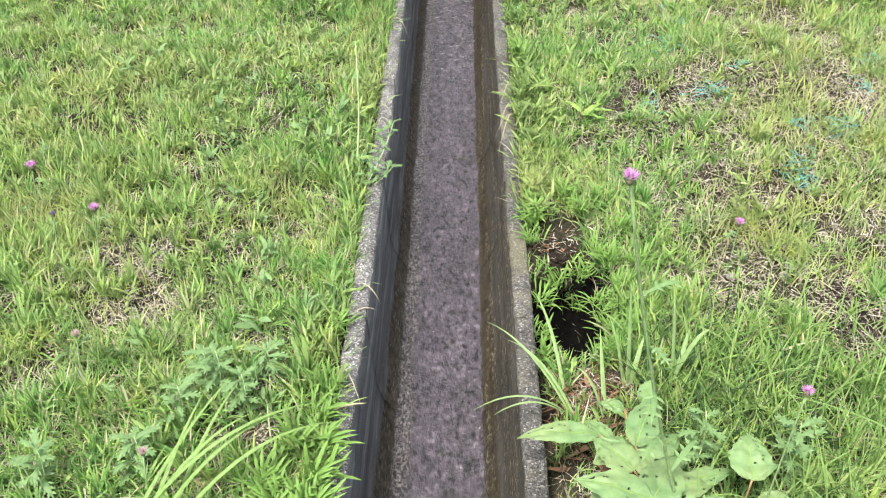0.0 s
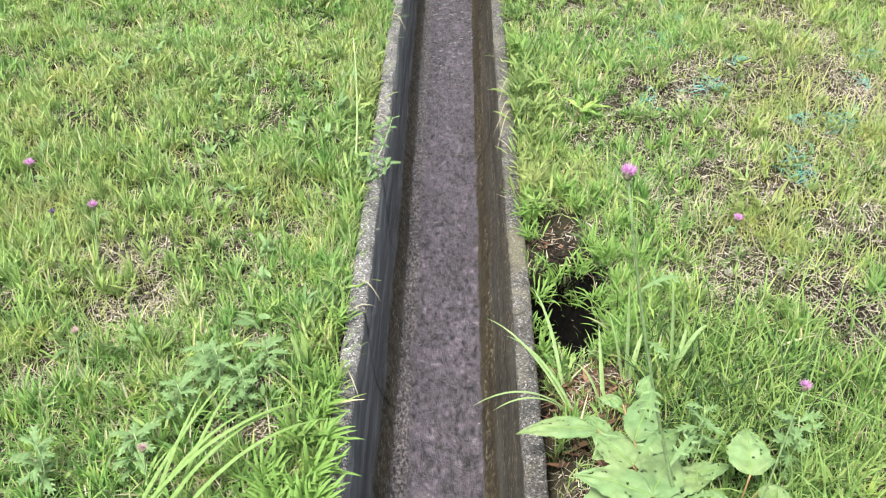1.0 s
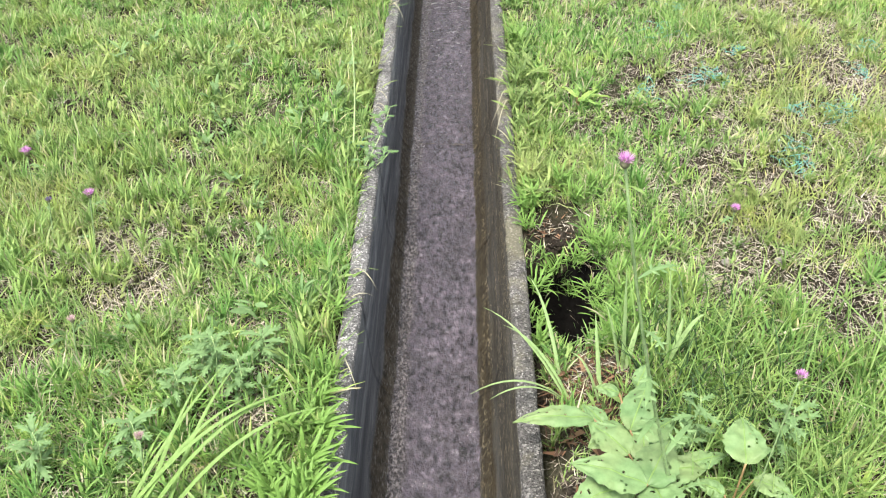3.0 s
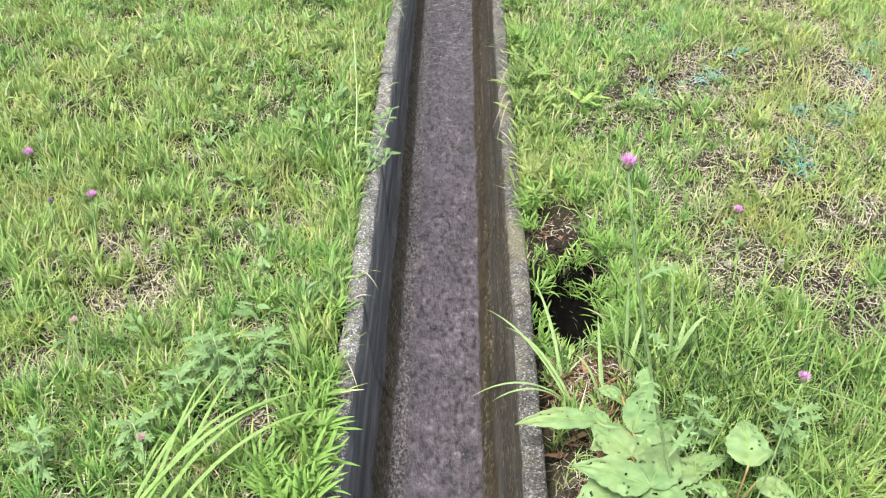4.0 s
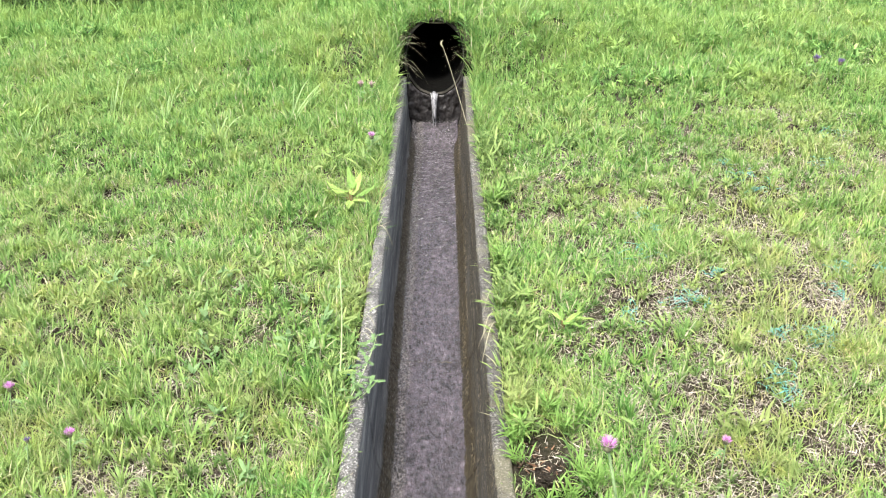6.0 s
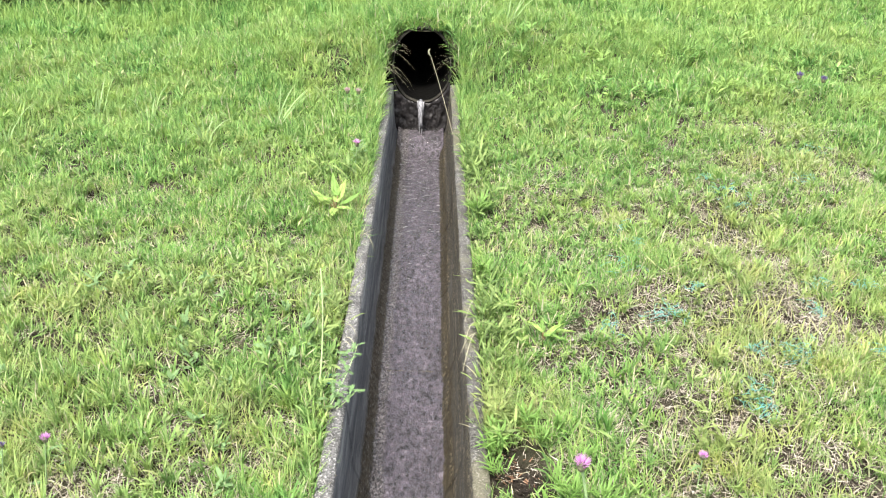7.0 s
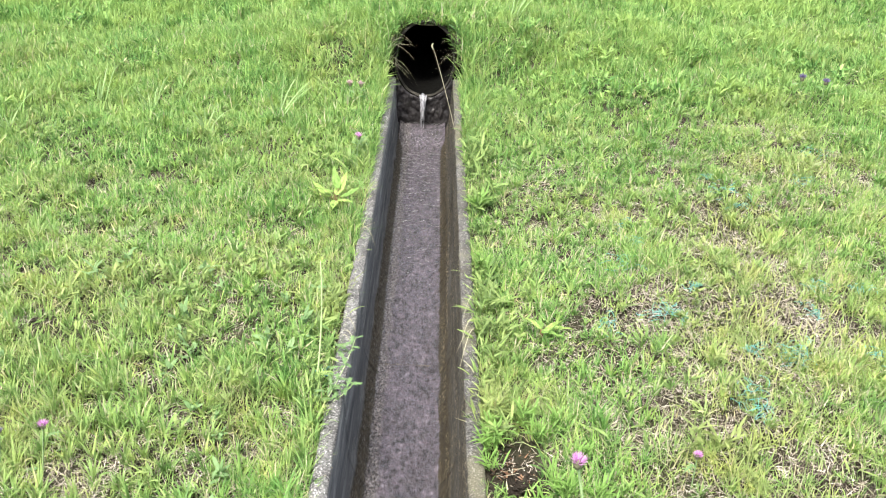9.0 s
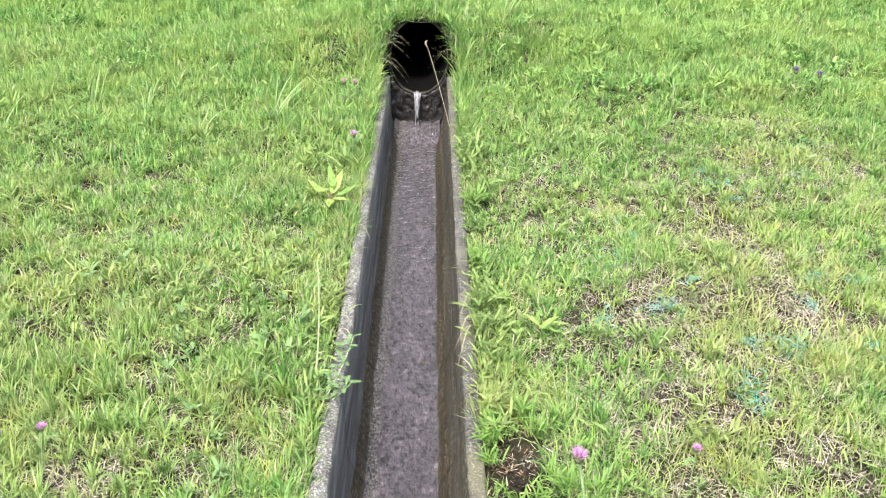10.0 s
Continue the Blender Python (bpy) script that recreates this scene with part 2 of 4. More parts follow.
l.new(mix(n, l, 0.6, c1, ramp(n, l, tex(n, l, v, 5.0, 4), [(0.3, (0.6, 0.58, 0.55)), (0.7, (1, 1, 1))]), "MULTIPLY"), p.inputs["Base Color"])
bump(n, l, p, tex(n, l, v, 70.0, 5), 1.0, 0.016)

WATER, n, l, p = material("running_water", 0.06, 0.5)
gl = n.new("ShaderNodeBsdfGlossy")
gl.inputs["Roughness"].default_value = 0.40
tp = n.new("ShaderNodeBsdfTransparent")
fr = n.new("ShaderNodeFresnel")
fr.inputs["IOR"].default_value = 1.52
b = n.new("ShaderNodeBump")
b.inputs["Strength"].default_value, b.inputs["Distance"].default_value = 1.0, 0.011
l.new(tex(n, l, place(n, l, 1.4, 0.9, 1.0), 30.0, 2.2, 0.55), b.inputs["Height"])
for node in (gl, fr):
    l.new(b.outputs[0], node.inputs["Normal"])
mx = n.new("ShaderNodeMixShader")
l.new(fr.outputs[0], mx.inputs[0])
l.new(tp.outputs[0], mx.inputs[1])
l.new(gl.outputs[0], mx.inputs[2])
l.new(mx.outputs[0], n["Material Output"].inputs["Surface"])

JET, n, l, p = material("falling_water", 0.2, 0.6)
l.new(ramp(n, l, tex(n, l, place(n, l, 1, 1, 0.15), 120.0, 3), [(0.35, (0.10, 0.10, 0.11)), (0.65, (0.30, 0.30, 0.32))]), p.inputs["Base Color"])

# ---- helpers for shapes ----
RNG = np.random.default_rng(7)


def part(name, bm, mat, parent=None, label="", smooth=True):
    """One mesh object from a bmesh, under a thing or part."""
    me = bpy.data.meshes.new(name)
    bm.to_mesh(me)
    bm.free()
    me.materials.append(mat)
    if smooth:
        me.polygons.foreach_set("use_smooth", [True] * len(me.polygons))
    ob = new(name, me)
    if parent:
        ob.parent = parent
    if label:
        ob["label"] = label
    return ob


def array_mesh(name, verts, quads, mat, smooth=False):
    me = bpy.data.meshes.new(name)
    me.vertices.add(len(verts))
    me.vertices.foreach_set("co", np.ascontiguousarray(verts, dtype=np.float32).ravel())
    me.loops.add(quads.size)
    me.loops.foreach_set("vertex_index", np.ascontiguousarray(quads, dtype=np.int32).ravel())
    me.polygons.add(len(quads))
    me.polygons.foreach_set("loop_start", np.arange(0, quads.size, 4, dtype=np.int32))
    me.update(calc_edges=True)
    me.validate()
    if smooth:
        me.polygons.foreach_set("use_smooth", np.ones(len(me.polygons), dtype=bool))
    me.materials.append(mat)
    return new(name, me)


LATTICE = RNG.random((5, 64, 64))


def vnoise(x, y, k=0):
    """Smooth value noise of unit cell, 0 to 1."""
    xi, yi = np.floor(x).astype(int), np.floor(y).astype(int)
    fx, fy = x - xi, y - yi
    fx, fy = fx * fx * (3 - 2 * fx), fy * fy * (3 - 2 * fy)
    t = LATTICE[k]
    a0, a1 = t[xi % 64, yi % 64], t[(xi + 1) % 64, yi % 64]
    b0, b1 = t[xi % 64, (yi + 1) % 64], t[(xi + 1) % 64, (yi + 1) % 64]
    return (a0 * (1 - fx) + a1 * fx) * (1 - fy) + (b0 * (1 - fx) + b1 * fx) * fy


def smooth(x):
    x = np.clip(x, 0, 1)
    return x * x * (3 - 2 * x)


# worn patches in the turf: x, y, radius
WORN = [(-0.745, 1.643, 0.16), (-0.835, 1.83, 0.12), (-0.93, 1.4, 0.10), (-0.64, 2.69, 0.06), (-0.88, 2.42, 0.06), (-0.37, 2.13, 0.07), (-0.305, 2.07, 0.06), (-0.392, 1.537, 0.07),
        (1.20, 2.99, 0.14), (1.25, 2.85, 0.14), (1.215, 2.46, 0.15), (1.22, 2.33, 0.12), (0.535, 2.51, 0.04), (0.475, 2.84, 0.06), (0.5, 3.07, 0.06), (0.767, 3.41, 0.06), (0.605, 3.88, 0.06), (0.82, 2.34, 0.04), (0.925, 2.42, 0.04),
        (1.936, 3.57, 0.09), (1.137, 3.24, 0.08), (1.58, 4.18, 0.09), (1.32, 4.67, 0.07), (0.71, 1.8, 0.11), (0.77, 1.65, 0.09), (0.84, 1.585, 0.08), (0.69, 1.655, 0.07), (0.576, 1.72, 0.06), (0.967, 1.48, 0.11),
        (0.87, 1.48, 0.07), (0.935, 1.57, 0.09), (0.91, 1.97, 0.09), (0.964, 1.81, 0.09), (0.64, 1.93, 0.06), (0.745, 1.945, 0.08), (0.737, 2.05, 0.07), (-1.43, 3.68, 0.09), (-0.503, 3.316, 0.06), (0.33, 1.36, 0.13), (0.275, 1.08, 0.10), (0.295, 1.915, 0.12)]


def worn(x, y):
    w = np.zeros_like(x)
    for cx, cy, r in WORN:
        d = np.hypot(x - cx, (y - cy) * 1.25) / (r * 0.76) + 0.7 * (vnoise(x * 14, y * 14, 2) - 0.5)
        w = np.maximum(w, 1 - smooth(d - 0.35))
    return w


def pit(x, y):
    """1 inside the washed-out hole beside the channel."""
    return 1 - smooth((np.hypot((x - 0.325) / 0.10, (y - 1.645) / 0.165) - 0.85) / 0.3)


def gap(x, y):
    """1 in the washed gap along the +x kerb."""
    return np.exp(-((x - 0.238) / 0.024) ** 2) * (1 - smooth((y - 1.46) / 0.1)) * smooth((y - 0.3) / 0.2)


def height(x, y):
    """The lie of the ground."""
    x, y = np.asarray(x, dtype=float), np.asarray(y, dtype=float)
    h = -0.03 + 0.20 * np.clip(x - 0.25, 0, 1.0) + 0.02 * np.clip(x - 1.25, 0, 12) - 0.03 * np.clip(-x - 0.3, 0, 3)
    h = h + 0.03 * np.clip(y - 3, 0, 14)
    h = h + 0.26 * smooth((y - 4.95) / 0.7) * np.exp(-(x / 1.1) ** 2) * (1 - 0.6 * smooth((y - 6) / 4))
    b = smooth((np.abs(x) - 0.22) / 0.25)
    h = h + b * (0.05 * (vnoise(x * 3, y * 3, 0) - 0.5) + 0.03 * (vnoise(x * 9, y * 9, 1) - 0.5))
    return h - 0.6 * pit(x, y) - 0.012 * worn(x, y) - 0.10 * gap(x, y)


def blades(name, base, heading, length, width, lean, curl, mat, k=3, form="grass", fold=None, parent=None):
    """Many leaf blades in one mesh: each bends from lean by curl along its length."""
    n_ = len(length)
    s = np.linspace(0, 1, k)
    mid = (s[1:] + s[:-1]) / 2
    ang = lean[:, None] + curl[:, None] * mid[None, :]
    ds = length[:, None] / (k - 1)
    hor = np.concatenate([np.zeros((n_, 1)), np.cumsum(np.sin(ang) * ds, axis=1)], axis=1)
    ver = np.concatenate([np.zeros((n_, 1)), np.cumsum(np.cos(ang) * ds, axis=1)], axis=1)
    prof = {"grass": 1.0 - 0.92 * s ** 1.7, "lance": np.maximum(0.06, np.sin(np.pi * np.clip(0.06 + 0.94 * s, 0, 1)) ** 0.8),
            "ovate": np.maximum(0.06, np.sin(np.pi * np.clip(s, 0.03, 1) ** 0.8) ** 0.75)}[form]
    tw = RNG.normal(0, 0.45, n_) if fold is None else fold
    ch, sh = np.cos(heading), np.sin(heading)
    side = np.stack([-sh * np.cos(tw), ch * np.cos(tw), np.sin(tw)], axis=1)
    centre = base[:, None, :] + np.stack([ch[:, None] * hor, sh[:, None] * hor, ver], axis=2)
    off = side[:, None, :] * (width[:, None] * prof[None, :] / 2)[:, :, None]
    verts = np.stack([centre - off, centre + off], axis=2).reshape(-1, 3)
    i = (np.arange(n_) * k * 2)[:, None] + (np.arange(k - 1) * 2)[None, :]
    quads = np.stack([i, i + 1, i + 3, i + 2], axis=2).reshape(-1, 4)
    ob = array_mesh(name, verts, quads, mat, smooth=k > 3)
    if parent:
        ob.parent = parent
    return ob


def tube(bm, pts, radii, sides=6):
    """A tapered tube along points."""
    pts = [Vector(q) for q in pts]
    rings = []
    for i_, q in enumerate(pts):
        d = (pts[min(i_ + 1, len(pts) - 1)] - pts[max(i_ - 1, 0)]).normalized()
        u = d.orthogonal().normalized() if i_ == 0 else (rings_u - d * rings_u.dot(d)).normalized()
        rings_u = u
        w_ = d.cross(u)
        rings.append([bm.verts.new(q + (u * math.cos(2 * math.pi * j / sides) + w_ * math.sin(2 * math.pi * j / sides)) * radii[i_]) for j in range(sides)])
    for r0, r1 in zip(rings, rings[1:]):
        for j in range(sides):
            bm.faces.new((r0[j], r0[(j + 1) % sides], r1[(j + 1) % sides], r1[j]))
    bm.faces.new(rings[0][::-1])
    bm.faces.new(rings[-1])


def arc(a0, a1, rise, count=9):
    """Points from a0 to a1, bowed by the vector rise."""
    a0, a1, rise = Vector(a0), Vector(a1), Vector(rise)
    return [a0.lerp(a1, i_ / (count - 1)) + rise * (4 * (i_ / (count - 1)) * (1 - i_ / (count - 1))) for i_ in range(count)]


def ribbon(bm, pts, width, across, form="grass"):
    """A leaf blade with a keel, along points."""
    pts = [Vector(q) for q in pts]
    last = None
    for i_, q in enumerate(pts):
        s = i_ / (len(pts) - 1)
        d = (pts[min(i_ + 1, len(pts) - 1)] - pts[max(i_ - 1, 0)]).normalized()
        side_ = (Vector(across) - d * Vector(across).dot(d)).normalized()
        w_ = width / 2 * (max(0.05, 1 - 0.95 * s ** 3) * (0.6 + 0.4 * min(1, s * 5)) if form == "grass" else max(0.05, math.sin(math.pi * (0.04 + 0.96 * s)) ** 0.75))
        keel = d.cross(side_) * w_ * 0.35
        row = [bm.verts.new(q - side_ * w_), bm.verts.new(q + keel), bm.verts.new(q + side_ * w_)]
        if last:
            bm.faces.new((last[0], last[1], row[1], row[0]))
            bm.faces.new((last[1], last[2], row[2], row[1]))
        last = row


# ---- ground ----
def lines(*runs):
    out = []
    for a_, b_, step in runs:
        out.extend(np.arange(a_, b_ - step * 0.3, step))
    return np.array(out + [runs[-1][1]])


IN, END = 0.226, 5.60
xs = lines((-420, -60, 90), (-60, -12, 12), (-12, -4, 1.0), (-4, -1.4, 0.12), (-1.4, -IN, 0.03), (-IN, -0.186, 0.04), (-0.186, 0.186, 0.372), (0.186, IN, 0.04), (IN, 1.6, 0.03), (1.6, 5, 0.12), (5, 13, 1.0), (13, 61, 12), (61, 421, 90))
ys = lines((-420, -60, 90), (-60, -6, 9), (-6, 0.5, 0.5), (0.5, 3.2, 0.03), (3.2, 5.42, 0.06), (5.42, END, 0.045), (END, 9, 0.12), (9, 21, 1.5), (21, 63, 7), (63, 423, 90))
gx, gy = np.meshgrid(xs, ys)
gz = height(gx, gy)
idx = np.arange(gx.size).reshape(gx.shape)
cx, cy = (gx[:-1, :-1] + gx[1:, 1:]) / 2, (gy[:-1, :-1] + gy[1:, 1:]) / 2
keep = ~((np.abs(cx) < np.where(cy < 5.42, IN, 0.188)) & (cy < END) & (cy > -6))
keep &= ~((pit(cx, cy) > 0.3) & (cx > 0.2) & (cx < 0.5))
quads = np.stack([idx[:-1, :-1], idx[:-1, 1:], idx[1:, 1:], idx[1:, :-1]], axis=2)[keep]
ground = array_mesh("ground", np.stack([gx.ravel(), gy.ravel(), gz.ravel()], axis=1), quads, SOIL, smooth=True)
tagged(ground, "brown earth bank with thatch under patchy turf", "ground", kind="structure")

# earth of the washed-out hole, blackened to stand in for its shade
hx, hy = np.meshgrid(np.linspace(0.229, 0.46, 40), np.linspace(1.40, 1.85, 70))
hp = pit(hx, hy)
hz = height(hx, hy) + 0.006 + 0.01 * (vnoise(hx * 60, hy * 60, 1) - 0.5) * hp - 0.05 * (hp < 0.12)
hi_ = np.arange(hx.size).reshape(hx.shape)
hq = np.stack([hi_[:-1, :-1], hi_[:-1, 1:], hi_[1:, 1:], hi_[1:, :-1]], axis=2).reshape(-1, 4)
hole = array_mesh("hole_lining", np.stack([hx.ravel(), hy.ravel(), hz.ravel()], axis=1), hq, HOLE_SHADE, smooth=True)
tagged(hole, "earth of a washed-out hole beside the kerb, shade painted black", "hole", kind="structure")

# ---- the concrete channel ----
channel = tagged(new("drainage_channel"), "weathered grey concrete drainage channel set flush in turf", "drain", kind="structure")
SECTION = [(-0.228, -0.43), (-0.226, -0.006), (-0.220, 0.0), (-0.186, 0.0), (-0.180, -0.006), (-0.166, -0.24), (-0.160, -0.275), (-0.146, -0.315), (-0.122, -0.352), (-0.112, -0.375)]
SECTION = SECTION + [(-x_, z_) for x_, z_ in SECTION[::-1]]


def channel_segment(y0, y1, dx, dz, seed):
    r = random.Random(seed)
    bm = bmesh.new()
    rings = []
    rows = 25
    for i_ in range(rows):
        y_ = y0 + (y1 - y0) * i_ / (rows - 1)
        ends = 0.0025 if i_ in (0, rows - 1) else 0.0
        ring = []
        for x_, z_ in SECTION:
            wear = (noise.noise((x_ * 30 + seed, y_ * 25, z_ * 20)) * 0.0022 + noise.noise((x_ * 9, y_ * 6 + seed, 3)) * 0.002)
            if z_ > -0.01:
                wear += noise.noise((x_ * 60, y_ * 70, seed)) * 0.003 - ends * r.uniform(0.4, 1.6)
            ring.append(bm.verts.new((x_ + dx + wear * (1 if x_ < 0 else -1), y_, z_ + dz + wear * 0.8)))
        rings.append(ring)
    m_ = len(SECTION)
    for r0, r1 in zip(rings, rings[1:]):
        for j in range(m_):
            bm.faces.new((r0[j], r0[(j + 1) % m_], r1[(j + 1) % m_], r1[j]))
    bm.faces.new(rings[0])
    bm.faces.new(rings[-1][::-1])
    bmesh.ops.recalc_face_normals(bm, faces=bm.faces)
    return part("channel_segment", bm, CONCRETE, channel)


y_, k_ = -5.0, 0
rs = random.Random(4)
while y_ < 5.3:
    y1_ = min(y_ + 0.6, 5.46)
    channel_segment(y_ + 0.0004, y1_ - 0.0004, rs.uniform(-0.0012, 0.0012), rs.uniform(-0.002, 0.001), k_)
    y_, k_ = y_ + 0.6, k_ + 1

# stream bed and water
nx, ny = 32, 1000
bx, by = np.meshgrid(np.linspace(-0.145, 0.145, nx), np.linspace(-4.9, 5.45, ny))
bz = -0.367 + 0.010 * (vnoise((bx + 0.5 * by) * 55, (by - 0.5 * bx) * 55, 0) - 0.5) + 0.006 * (vnoise((bx - by) * 70, (by + bx) * 70, 1) - 0.5) - 0.01 * np.exp(-((by - 2.87) / 0.008) ** 2) + 0.02 * smooth((np.abs(bx) - 0.112) / 0.03) + 0.075 * smooth((by - 5.08) / 0.32)
bi = np.arange(bx.size).reshape(bx.shape)
bq = np.stack([bi[:-1, :-1], bi[:-1, 1:], bi[1:, 1:], bi[1:, :-1]], axis=2).reshape(-1, 4)
bed = array_mesh("stream_bed", np.stack([bx.ravel(), by.ravel(), bz.ravel()], axis=1), bq, BED, smooth=True)
tagged(bed, "dark mauve-brown gravelly bed of the channel, ripple shading painted in", "stream bed", kind="structure")
bu, bv = 0.8 * bx + 0.6 * by, 0.8 * by - 0.6 * bx
wz = -0.3565 + 0.0052 * (vnoise(bu * 36 + 3, bv * 42, 2) - 0.5) + 0.003 * (vnoise((bx - by * 0.4) * 60, (by + 0.4 * bx) * 66, 3) - 0.5) + 0.075 * smooth((by - 5.08) / 0.32)
water = array_mesh("stream_water", np.stack([bx.ravel(), by.ravel(), wz.ravel()], axis=1), bq, WATER, smooth=True)
tagged(water, "shallow rippled water running down the channel", "water", kind="structure")

# ---- pipe outlet ----
pipe = tagged(new("drain_pipe"), "round grey concrete pipe mouth emptying into the channel", "pipe")
LIP_Y, LIP_Z, R_IN, R_OUT, SLANT = 5.42, -0.107, 0.184, 0.199, 0.45


def pipe_wall(name, mat, profile):
    bm = bmesh.new()
    rings = []
    for rad, back in profile:
        ring = []
        for j in range(48):
            a_ = 2 * math.pi * j / 48
            q = Vector((rad * math.sin(a_), 0, LIP_Z + 1.13 * (R_IN - rad * math.cos(a_))))
            q.y = LIP_Y + SLANT * max(0, q.z - LIP_Z) + back
            q += Vector((1, 1, 1)) * noise.noise(q * 25) * 0.003
            ring.append(bm.verts.new(q))
        rings.append(ring)
    for r0, r1 in zip(rings, rings[1:]):
        for j in range(48):
            bm.faces.new((r0[j], r0[(j + 1) % 48], r1[(j + 1) % 48], r1[j]))
    bmesh.ops.recalc_face_normals(bm, faces=bm.faces)
    return part(name, bm, mat, pipe)


pipe_wall("pipe_wall", PIPE_MAT, ((R_OUT, 1.6), (R_OUT, 0.6), (R_OUT, 0.01), (R_OUT - 0.01, 0.0), (R_IN + 0.006, 0.0), (R_IN, 0.01), (R_IN, 0.03)))
pipe_wall("pipe_lining", SHADED_LINING, ((R_IN - 0.001, 0.025), (R_IN - 0.001, 0.15), (R_IN - 0.001, 0.6), (R_IN - 0.001, 1.6), (0.02, 1.62)))["label"] = "inside of the pipe, concrete above, shade painted black below"
# earth packed round the upper half of the pipe
bm = bmesh.new()
rows = []
for rad in (R_OUT - 0.004, 0.222, 0.245):
    row = []
    for a_ in np.linspace(-1.7, 1.7, 31):
        x_, z_ = rad * math.sin(a_), LIP_Z + 1.13 * (R_IN + rad * math.cos(a_))
        row.append(bm.verts.new((x_, LIP_Y + SLANT * (z_ - LIP_Z) + 0.03 + 0.012 * noise.noise((x_ * 20, z_ * 20, 2)), z_ - 0.01)))
    rows.append(row)
for r0, r1 in zip(rows, rows[1:]):
    for j in range(30):
        bm.faces.new((r0[j], r0[j + 1], r1[j + 1], r1[j]))
tagged(part("bank_face", bm, SOIL), "brown earth packed round the pipe mouth", "ground", kind="structure")

bm = bmesh.new()
grid = {}
for i_ in range(65):
    for j in range(31):
        x_ = -0.175 + 0.35 * i_ / 64
        lip = LIP_Z - 0.012 + (R_IN - math.sqrt(max(0, R_IN ** 2 - x_ ** 2)))
        z_ = -0.39 + (lip + 0.39) * j / 30
        y_ = 5.405 + 0.02 * j / 30 + 0.012 * noise.noise((x_ * 24, z_ * 26, 1)) + 0.011 * noise.noise((x_ * 55, z_ * 60, 4)) + 0.006 * noise.noise((x_ * 150, z_ * 150, 4))
        grid[i_, j] = bm.verts.new((x_, y_, z_))
    grid[i_, 31] = bm.verts.new((x_, 5.5, lip - 0.002))
for i_ in range(64):
    for j in range(31):
        bm.faces.new((grid[i_, j], grid[i_ + 1, j], grid[i_ + 1, j + 1], grid[i_, j + 1]))
part("end_wall", bm, MORTAR, pipe, "rough dark mortar below the pipe")

jet = tagged(new("water_jet"), "thin white stream of water falling from pipe", "water")
for x0, x1, w0 in ((-0.024, -0.006, 0.006), (0.016, 0.004, 0.006), (-0.004, 0.0, 0.017)):
    bm = bmesh.new()
    fall = 0.55 if w0 > 0.008 else 1.0
    tube(bm, [(x0 + (x1 - x0) * s ** 0.7, 5.415 - 0.075 * s ** 0.6, LIP_Z + 0.004 - 0.258 * fall * s ** 1.5) for s in np.linspace(0, 1, 12)], [w0 * (1 - 0.6 * s) for s in np.linspace(0, 1, 12)], 8)
    part("strand", bm, JET, jet)

# ---- turf ----
def scatter(y0, y1, density):
    """Random places on the turf between two lines across the channel, in the strip that widens away from the start."""
    half = 0.62 + 0.56 * y1
    n_ = int(density * 2 * half * (y1 - y0))
    x_, y_ = RNG.uniform(-half, half, n_), RNG.uniform(y0, y1, n_)
    ok = np.abs(x_) < 0.62 + 0.56 * y_
    ok &= (np.abs(x_) > 0.218 + 0.012 * vnoise(y_ * 9, x_ * 0, 3)) | (y_ > 5.6) | ((np.abs(x_) > 0.188) & (y_ > 5.44))
    return x_[ok], y_[ok]


def cover(x, y):
    """How much of the ground the turf hides, 0 to 1."""
    c = 0.55 + 0.9 * (vnoise(x * 3.1 + 7, y * 3.1, 3) - 0.35) + (1.1 + 0.5 * smooth((x - 0.3) / 0.3) * (1 - smooth((y - 2.6) / 1.5))) * (vnoise(x * 11, y * 11, 4) - 0.42)
    thin = smooth((x - 0.3) / 0.4) * (1 - smooth((y - 2.6) / 2.2)) + 0.6 * smooth((-x - 0.35) / 0.3) * (1 - smooth((y - 1.5) / 0.8))
    c = c + 0.14 - 0.18 * thin + 0.45 * smooth((y - 2.8) / 1.5)
    c = c + 0.5 * (1 - smooth((np.abs(x) - 0.3) / 0.12)) * (x < 0)
    bare = smooth((1.25 - np.hypot((x - 0.295) / 0.085, (y - 1.91) / 0.085)) / 0.3)
    return np.clip(c, 0.28, 1) * (1 - 0.93 * bare) * (1 - 0.68 * worn(x, y)) * (1 - 0.97 * (pit(x, y) > 0.25)) * (1 - 0.85 * gap(x, y))


def lush(x, y):
    """Longer growth round the pipe and on the far bank."""
    return np.clip(smooth((y - 4.3) / 1.6) * (0.35 + 0.65 * vnoise(x * 1.3, y * 1.3, 1)) * np.exp(-((x - 0.8) / 2.6) ** 2) + 0.3 * smooth((y - 3.2) / 2) * (x < 0), 0, 1)


